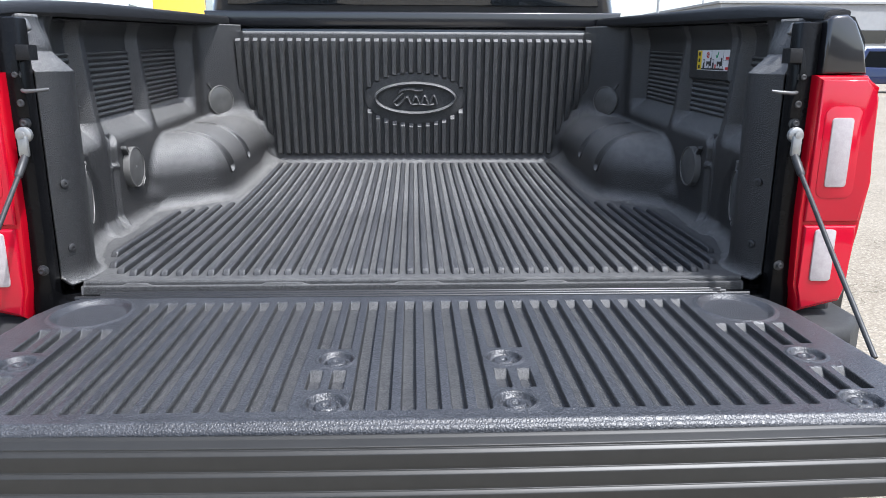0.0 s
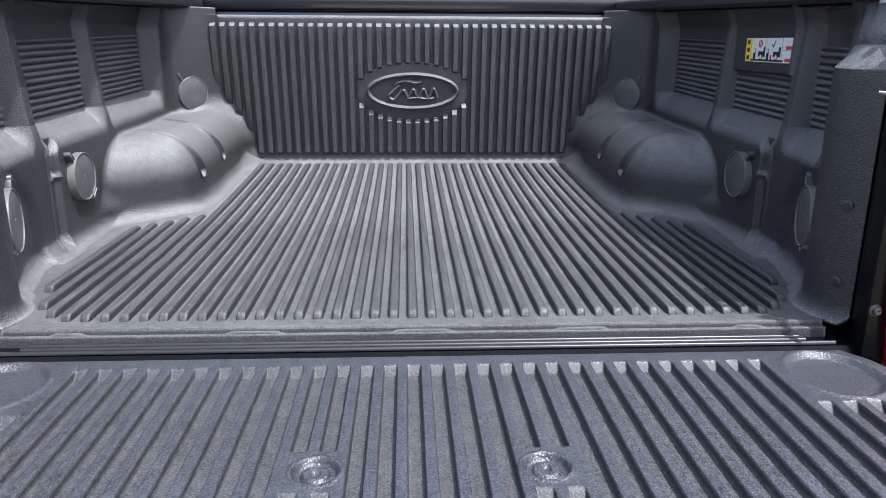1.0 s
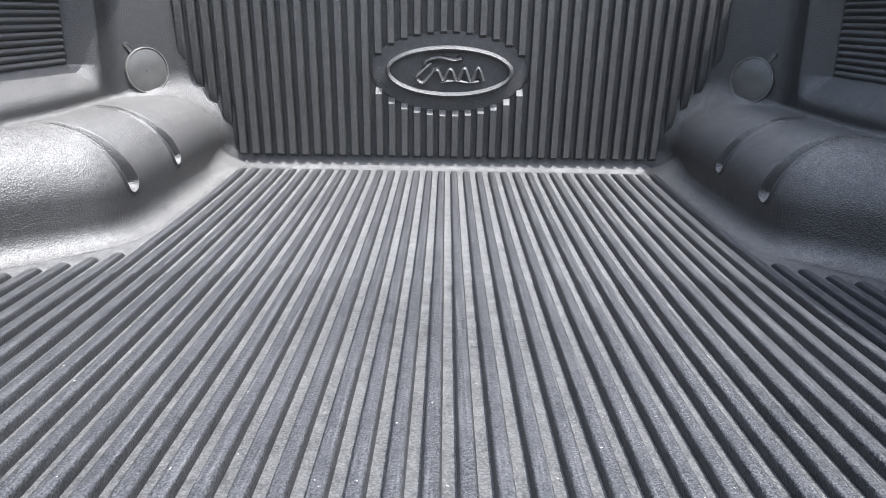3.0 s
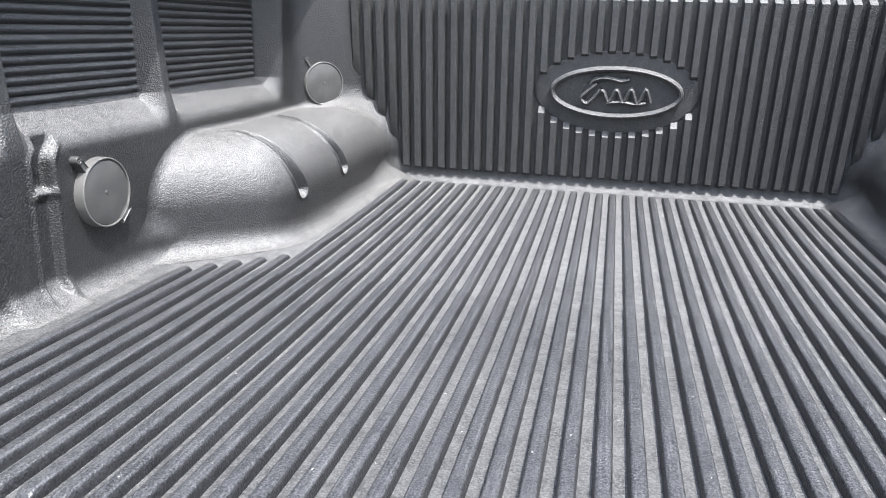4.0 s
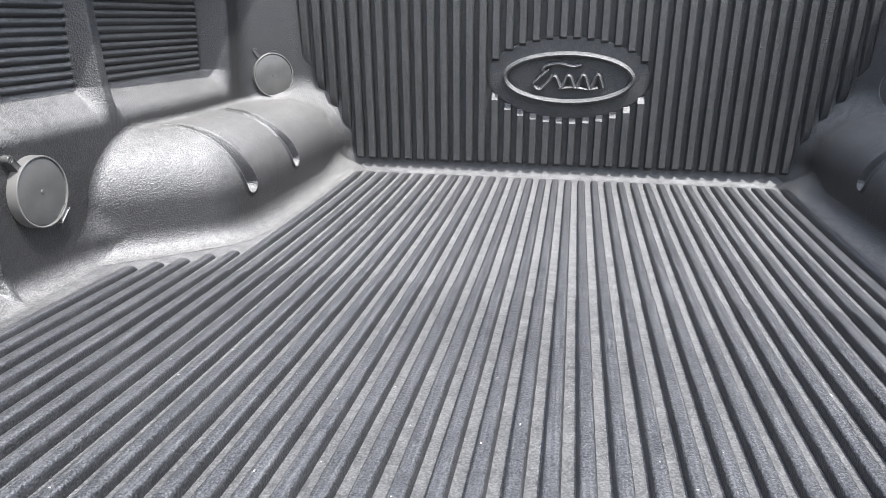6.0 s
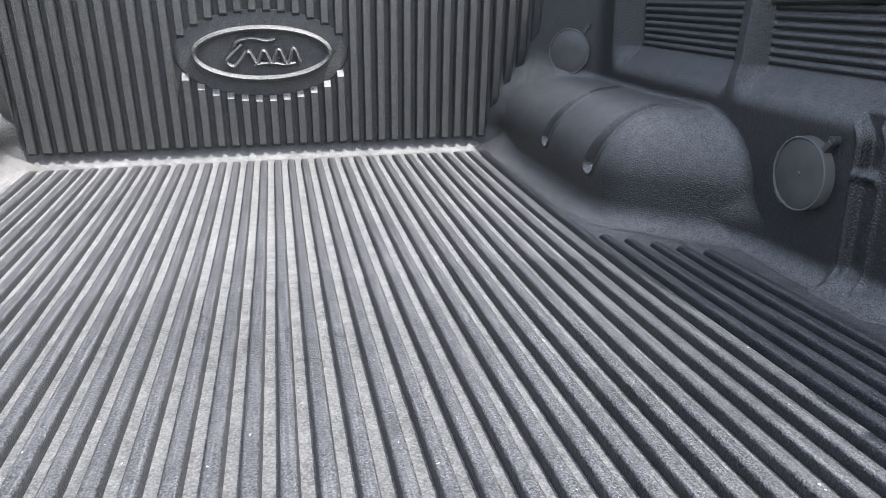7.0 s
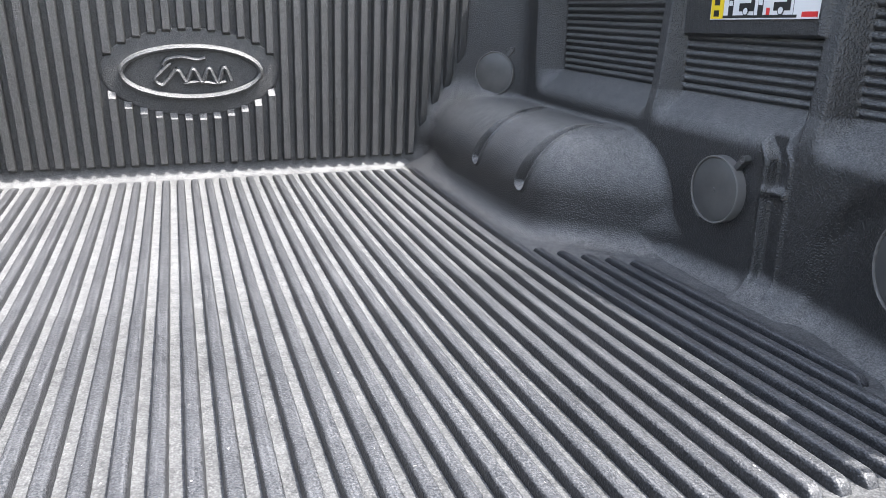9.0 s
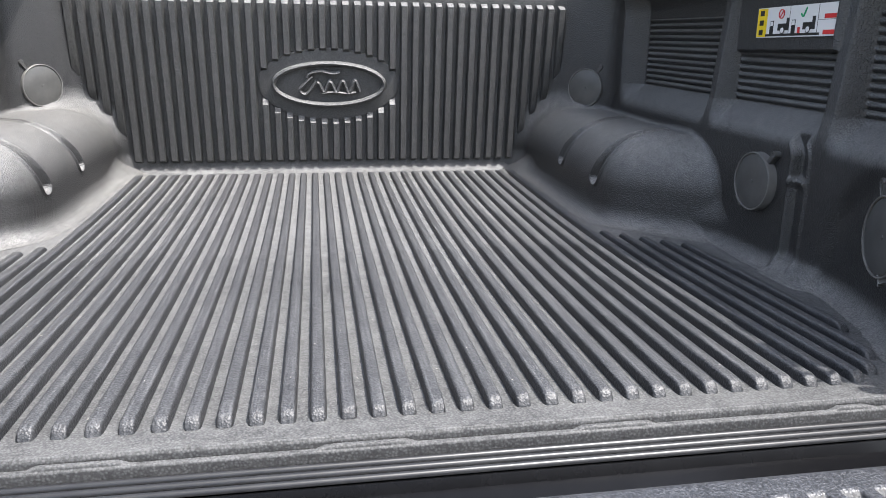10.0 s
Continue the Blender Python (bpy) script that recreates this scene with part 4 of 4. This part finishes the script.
# round pressings
for xc, yc, r in ((0.1195, -0.400, 0.0245), (0.1190, -0.536, 0.0245), (0.562, -0.402, 0.0240), (0.556, -0.548, 0.0245)):
    d = np.hypot(A - xc, GY - yc)
    Hh = np.where(d < r + 0.006, np.maximum(Hh * sstep(r, r + 0.006, d), 0), Hh)
    Hh = Hh + 0.0022 * band(r - 0.001, r + 0.002, r + 0.003, r + 0.006, d) - 0.0070 * (1 - sstep(r - 0.004, r, d)) + 0.0050 * (1 - sstep(r * 0.52, r * 0.66, d)) - 0.004 * (1 - sstep(0.004, 0.0065, d))
d = np.hypot(A - 0.546, (GY + 0.193) * 0.88)
Hh = Hh - 0.006 * (1 - sstep(0.050, 0.060, d)) + 0.003 * np.exp(-((d - 0.062) / 0.004) ** 2)
# raised bead along the outer edge, and rounded rim
Hh = Hh + 0.005 * band(-0.5960, -0.5910, -0.5840, -0.5740, GY)
Hh = Hh - 0.018 * (1 - sstep(-0.6045, -0.5985, GY)) - 0.008 * sstep(-0.118, -0.104, GY)
GZ = tg_z(GY) + Hh
edge = np.interp(gy, [-0.62, -0.50, -0.40, -0.30, -0.20, -0.15, -0.104], [0.672, 0.668, 0.663, 0.656, 0.648, 0.632, 0.600])
GX = GX * 0 + np.clip(GX, -edge[None, :], edge[None, :])
GZ = GZ - 0.010 * sstep(-0.012, 0.0, np.abs(GX) - edge[None, :])
gate_me = sheet_mesh("tailgate", np.stack([GX, GY, GZ], -1), flip=True)
gate_me.materials.append(M_GATE)
gate_me.materials.append(M_GATEDUST)
low = (dep[:-1, :-1] + dep[1:, :-1] + dep[1:, 1:] + dep[:-1, 1:]) / 4
gate_me.polygons.foreach_set("material_index", (low.reshape(-1) > 0.10).astype(int))
tailgate = obj("tailgate", gate_me, None, truck, "open tailgate with a grooved black plastic liner")
bm = bmesh.new()
ol = [(-0.600, -0.108), (-0.652, -0.18), (-0.668, -0.35), (-0.676, -0.598), (0.676, -0.598), (0.668, -0.35), (0.652, -0.18), (0.600, -0.108)]
prism(bm, ol, "z", -0.060, -0.018, 0.004)
for v in bm.verts:
    v.co.z += tg_z(v.co.y)
part("gate_shell", bm, M_PAINT, tailgate, "glossy black tailgate shell")
# stepped outer edge
steps = [(-0.5480, -0.034), (-0.5482, -0.0045), (-0.5505, -0.0038), (-0.5550, -0.0070), (-0.5680, -0.0112), (-0.5682, -0.0142), (-0.5705, -0.0142), (-0.5750, -0.0182), (-0.5772, -0.0350),
         (-0.5773, -0.0385), (-0.5795, -0.0385), (-0.5838, -0.0422), (-0.5860, -0.0585), (-0.5862, -0.0620), (-0.5885, -0.0620), (-0.5925, -0.0660), (-0.594, -0.085), (-0.570, -0.100), (-0.54, -0.110)]
xs = np.linspace(-1, 1, 41)
flat = [Vector((-0.6045 + 0.905 * (y + 0.548), 0.905 * z - 0.002)) for y, z in steps]
steps = [(p.x, p.y, 0.003 + 0.5 * max(0, -0.04 - p.y)) for p in rounded(flat, 0.0010, 3)]
P = [[(x * (0.676 - dx), y - 0.012 * (1 - x * x) + 0.012, tg_z(y) + z - 0.02 * max(0, abs(x) - 0.85) * (1 if y < -0.6 else 0)) for x in xs] for y, z, dx in steps]
part_me = sheet_mesh("gate_edge", P, flip=True, sharp=70)
obj("gate_edge", part_me, M_GREYTRIM, tailgate, "stepped dark grey tailgate edge trim")

# ---- warning label on the side wall ----
def label_piece(name, y0, y1, z0, z1, mat, h, parent):
    bm = bmesh.new()
    box(bm, 0.7773 - h, 0.7828, min(y0, y1), max(y0, y1), z0, z1)
    return part(name, bm, mat, parent, smooth=False)


sticker = part("warning_label", box(bmesh.new(), 0.7771, 0.7858, 0.472, 0.735, 1.284, 1.340, 0.0006), M_STICKER, liner, "white and yellow loading warning label", smooth=False)
sticker.matrix_local = Matrix.Translation((0, -0.037, 0.003)) @ Matrix.Translation((0, 0.6, 1.312)) @ Matrix.Diagonal((1, 0.925, 0.93, 1)) @ Matrix.Translation((0, -0.6, -1.312))
field = label_piece("label_field", 0.733, 0.702, 1.2855, 1.3385, M_STYELLOW, 0.0008, sticker)
for z in (1.330, 1.312, 1.294):
    label_piece("symbol", 0.725, 0.712, z - 0.005, z + 0.005, M_STBLACK, 0.0012, sticker)
label_piece("ground_line", 0.702, 0.540, 1.2862, 1.2905, M_STBLACK, 0.0008, sticker)
for y in (0.690, 0.622):
    label_piece("pump", y, y - 0.011, 1.2905, 1.304, M_STBLACK, 0.0010, sticker)
    label_piece("pump_top", y, y - 0.011, 1.304, 1.315, M_STBLACK, 0.0006, sticker)
    label_piece("pump_screen", y - 0.0015, y - 0.0095, 1.3055, 1.3135, M_STICKER, 0.0010, sticker)
for y in (0.664, 0.588):
    label_piece("vehicle", y, y - 0.034, 1.2965, 1.309, M_STBLACK, 0.0010, sticker)
    label_piece("vehicle_cab", y - 0.026, y - 0.034, 1.309, 1.319, M_STBLACK, 0.0010, sticker)
    bm = bmesh.new()
    lathe(bm, [(0.0068, 0), (0.0068, 0.0004), (0.0, 0.0004)], 20, Matrix.Translation((0.7760, y - 0.016, 1.2965)) @ pose(0, 0, 0, 0, -90, 0))
    part("vehicle_wheel", bm, M_STBLACK, sticker, smooth=False)
    bm = bmesh.new()
    lathe(bm, [(0.0050, 0), (0.0050, 0.0008), (0.0, 0.0008)], 20, Matrix.Translation((0.7760, y - 0.016, 1.2965)) @ pose(0, 0, 0, 0, -90, 0))
    part("vehicle_hub", bm, M_STICKER, sticker, smooth=False)
label_piece("canister", 0.603, 0.596, 1.2905, 1.301, M_STRED, 0.0010, sticker)
for z in (1.3140, 1.2870):
    label_piece("red_can", 0.530, 0.500, z, z + 0.0075, M_STRED, 0.0010, sticker)
for y in (0.6305, 0.5480, 0.4960):
    label_piece("divider", y, y - 0.0006, 1.2905, 1.3385, M_STBLACK, 0.0006, sticker)
label_piece("divider", 0.547, 0.496, 1.3118, 1.3124, M_STBLACK, 0.0006, sticker)
# no-entry ring and tick
bm = bmesh.new()
ringm = Matrix.Translation((0.7767, 0.655, 1.3265)) @ pose(0, 0, 0, 0, -90, 0)
lathe(bm, [(0.0088, 0), (0.0088, 0.0012), (0.0070, 0.0012), (0.0070, 0)], 28, ringm)
part("ring_mark", bm, M_STRED, sticker, smooth=False)
bm = bmesh.new()
box(bm, 0.7758, 0.7773, -0.0007, 0.0007, -0.0075, 0.0075, 0, 2, Matrix.Translation((0, 0.655, 1.3265)) @ pose(0, 0, 0, 40, 0, 0))
part("bar_mark", bm, M_STRED, sticker, smooth=False)
for ang, ln_, dy, dz in ((-28, 0.018, 0.5850, 1.3270), (40, 0.008, 0.5935, 1.3222)):
    bm = bmesh.new()
    box(bm, 0.7758, 0.7773, -0.0014, 0.0014, -ln_ / 2, ln_ / 2, 0, 2, Matrix.Translation((0, dy, dz)) @ pose(0, 0, 0, -ang, 0, 0))
    part("tick_mark", bm, M_STGREEN, sticker, smooth=False)

# grit and lint lying on the bed floor
rng = random.Random(7)
bm = bmesh.new()
for _ in range(150):
    k = rng.randrange(-17, 17)
    y = 0.10 + 1.25 * rng.random() ** 1.3
    on_rib = rng.random() < 0.55
    x = (k + (0.5 if on_rib else 0.0)) * PITCH + rng.uniform(-0.004, 0.004)
    z = FLOOR + ((0.0122 if y < 0.67 else 0.0103) if on_rib else 0.0)
    r = rng.uniform(0.0004, 0.0010) * (1.8 if rng.random() < 0.06 else 1.0)
    bmesh.ops.create_icosphere(bm, subdivisions=1, radius=r, matrix=Matrix.Translation((x, y, z + r * 0.25)) @ pose(0, 0, 0, 0, 0, rng.uniform(0, 180)) @ Matrix.Diagonal((1.0, rng.uniform(1.0, 2.4), 0.5, 1)))
tagged(part("grit", bm, M_GRIT), "pale specks of grit and lint on the bed floor", "grit", kind="stuff")

# push pins in the rear posts
for sgn in (1, -1):
    for y, z in ((0.030, 1.085), (0.030, 0.960)):
        bm = bmesh.new()
        x = 0.6695
        lathe(bm, [(0.0085, -0.002), (0.0085, 0.002), (0.006, 0.0035), (0.003, 0.0035), (0.0025, 0.002), (0.0, 0.002)], 16, Matrix.Translation((sgn * x, y, z)) @ pose(0, 0, 0, 0, 0, 30 * sgn) @ pose(0, 0, 0, 0, -90 * sgn, 0))
        part("push_pin", bm, M_DARKSTEEL, liner)

# ---- parked cars and the lot behind ----
def parked_car(m, paint, label, h=1.5, L=4.4):
    car = empty("parked_car", label, "car", group="parked cars")
    bm = bmesh.new()
    prism(bm, [(-L / 2, 0.35), (-L / 2, 0.80), (-L / 2 + 0.25, 0.95), (L / 2 - 1.1, 1.0), (L / 2 - 0.15, 0.82), (L / 2, 0.6), (L / 2, 0.35)], "x", -0.88, 0.88, 0.06, 3)
    part("body", bm, paint, car)
    bm = bmesh.new()
    prism(bm, [(-L / 2 + 0.15, 0.93), (-L / 2 + 0.55, h - 0.04), (-L / 2 + 0.9, h), (0.5, h), (L / 2 - 1.2, 0.97)], "x", -0.74, 0.74, 0.08, 3)
    part("roof", bm, paint, car)
    for s in (-1, 1):
        bm = bmesh.new()
        prism(bm, [(-L / 2 + 0.45, 0.98), (-L / 2 + 0.72, h - 0.12), (0.42, h - 0.12), (L / 2 - 1.55, 0.98)], "x", s * 0.735, s * 0.752)
        part("side_window", bm, M_GLASS, car)
        for yy in (-L / 2 + 0.85, L / 2 - 0.85):
            bm = bmesh.new()
            lathe(bm, [(0.0, -0.1), (0.31, -0.1), (0.33, -0.07), (0.33, 0.07), (0.31, 0.1), (0.2, 0.09), (0.0, 0.09)], 28, Matrix.Translation((s * 0.82, yy, 0.33)) @ pose(0, 0, 0, 0, 90 * s, 0))
            part("wheel", bm, M_RUBBER, car)
    car.matrix_world = m
    return car


parked_car(pose(18.8, 28.5, 0, 0, 0, 60), M_BLUE, "dark blue car parked across the concrete lot", h=1.72)
parked_car(pose(27.0, 42.5, 0, 0, 0, 75), M_WHITE, "white car parked beyond the blue one", h=2.0)
parked_car(pose(24.6, 44.5, 0, 0, 0, 75), M_WHITE, "white car parked in the far row", h=1.7)
parked_car(pose(-7.3, 24.0, 0, 0, 0, 10), M_YELLOW, "tall yellow van parked behind the truck", h=3.4, L=5.6)
parked_car(pose(-9.9, 25.0, 0, 0, 0, 8), M_WHITE, "tall white van parked near the yellow van", h=3.0, L=5.2)

building = empty("building", "pale grey flat-roofed building across the lot", "building")
bm = bmesh.new()
box(bm, 24.0, 70, 58, 80, 0, 5.45, 0.04)
part("wall", bm, M_WALL, building, smooth=False)
bm = bmesh.new()
box(bm, 23.8, 70.2, 57.8, 80.2, 5.45, 5.65, 0.03)
part("roof_edge", bm, M_WALL, building, smooth=False)
for x0, x1 in ((35.2, 37.6), (40.0, 44.0)):
    bm = bmesh.new()
    box(bm, x0, x1, 57.93, 58.1, 2.5, 3.5, 0.02)
    part("window", bm, M_GLASS, building, smooth=False)
bm = bmesh.new()
box(bm, 37.8, 39.2, 57.7, 58.2, 0, 5.4, 0.02)
part("column", bm, M_CONCRETE, building, smooth=False)
far = empty("far_building", "pale beige low buildings far across the lot", "building")
for x0, x1, h in ((52, 57, 9.2), (57.2, 63, 10.6), (43, 47, 7.6)):
    bm = bmesh.new()
    box(bm, x0, x1, 150, 162, 0, h, 0.05)
    part("block", bm, M_CONCRETE, far, smooth=False)


def lamp_post(x, y, h):
    post_ = empty("lamp_post", "thin grey steel lamp post on the lot", "lamp post", group="lamp posts")
    tube("pole", [(0, 0, 0), (0, 0, h * 0.5), (0, 0, h)], [0.09, 0.075, 0.06], M_ALU, post_)
    tube("arm", [(0, 0, h - 0.1), (0.6, 0, h + 0.1), (1.2, 0, h + 0.15)], 0.04, M_ALU, post_)
    bm = bmesh.new()
    box(bm, 1.1, 1.7, -0.12, 0.12, h + 0.08, h + 0.2, 0.03)
    part("lamp_head", bm, M_ALU, post_)
    post_.location = (x, y, 0)


lamp_post(15.7, 47.5, 9.0)
lamp_post(30.6, 79.0, 10.0)
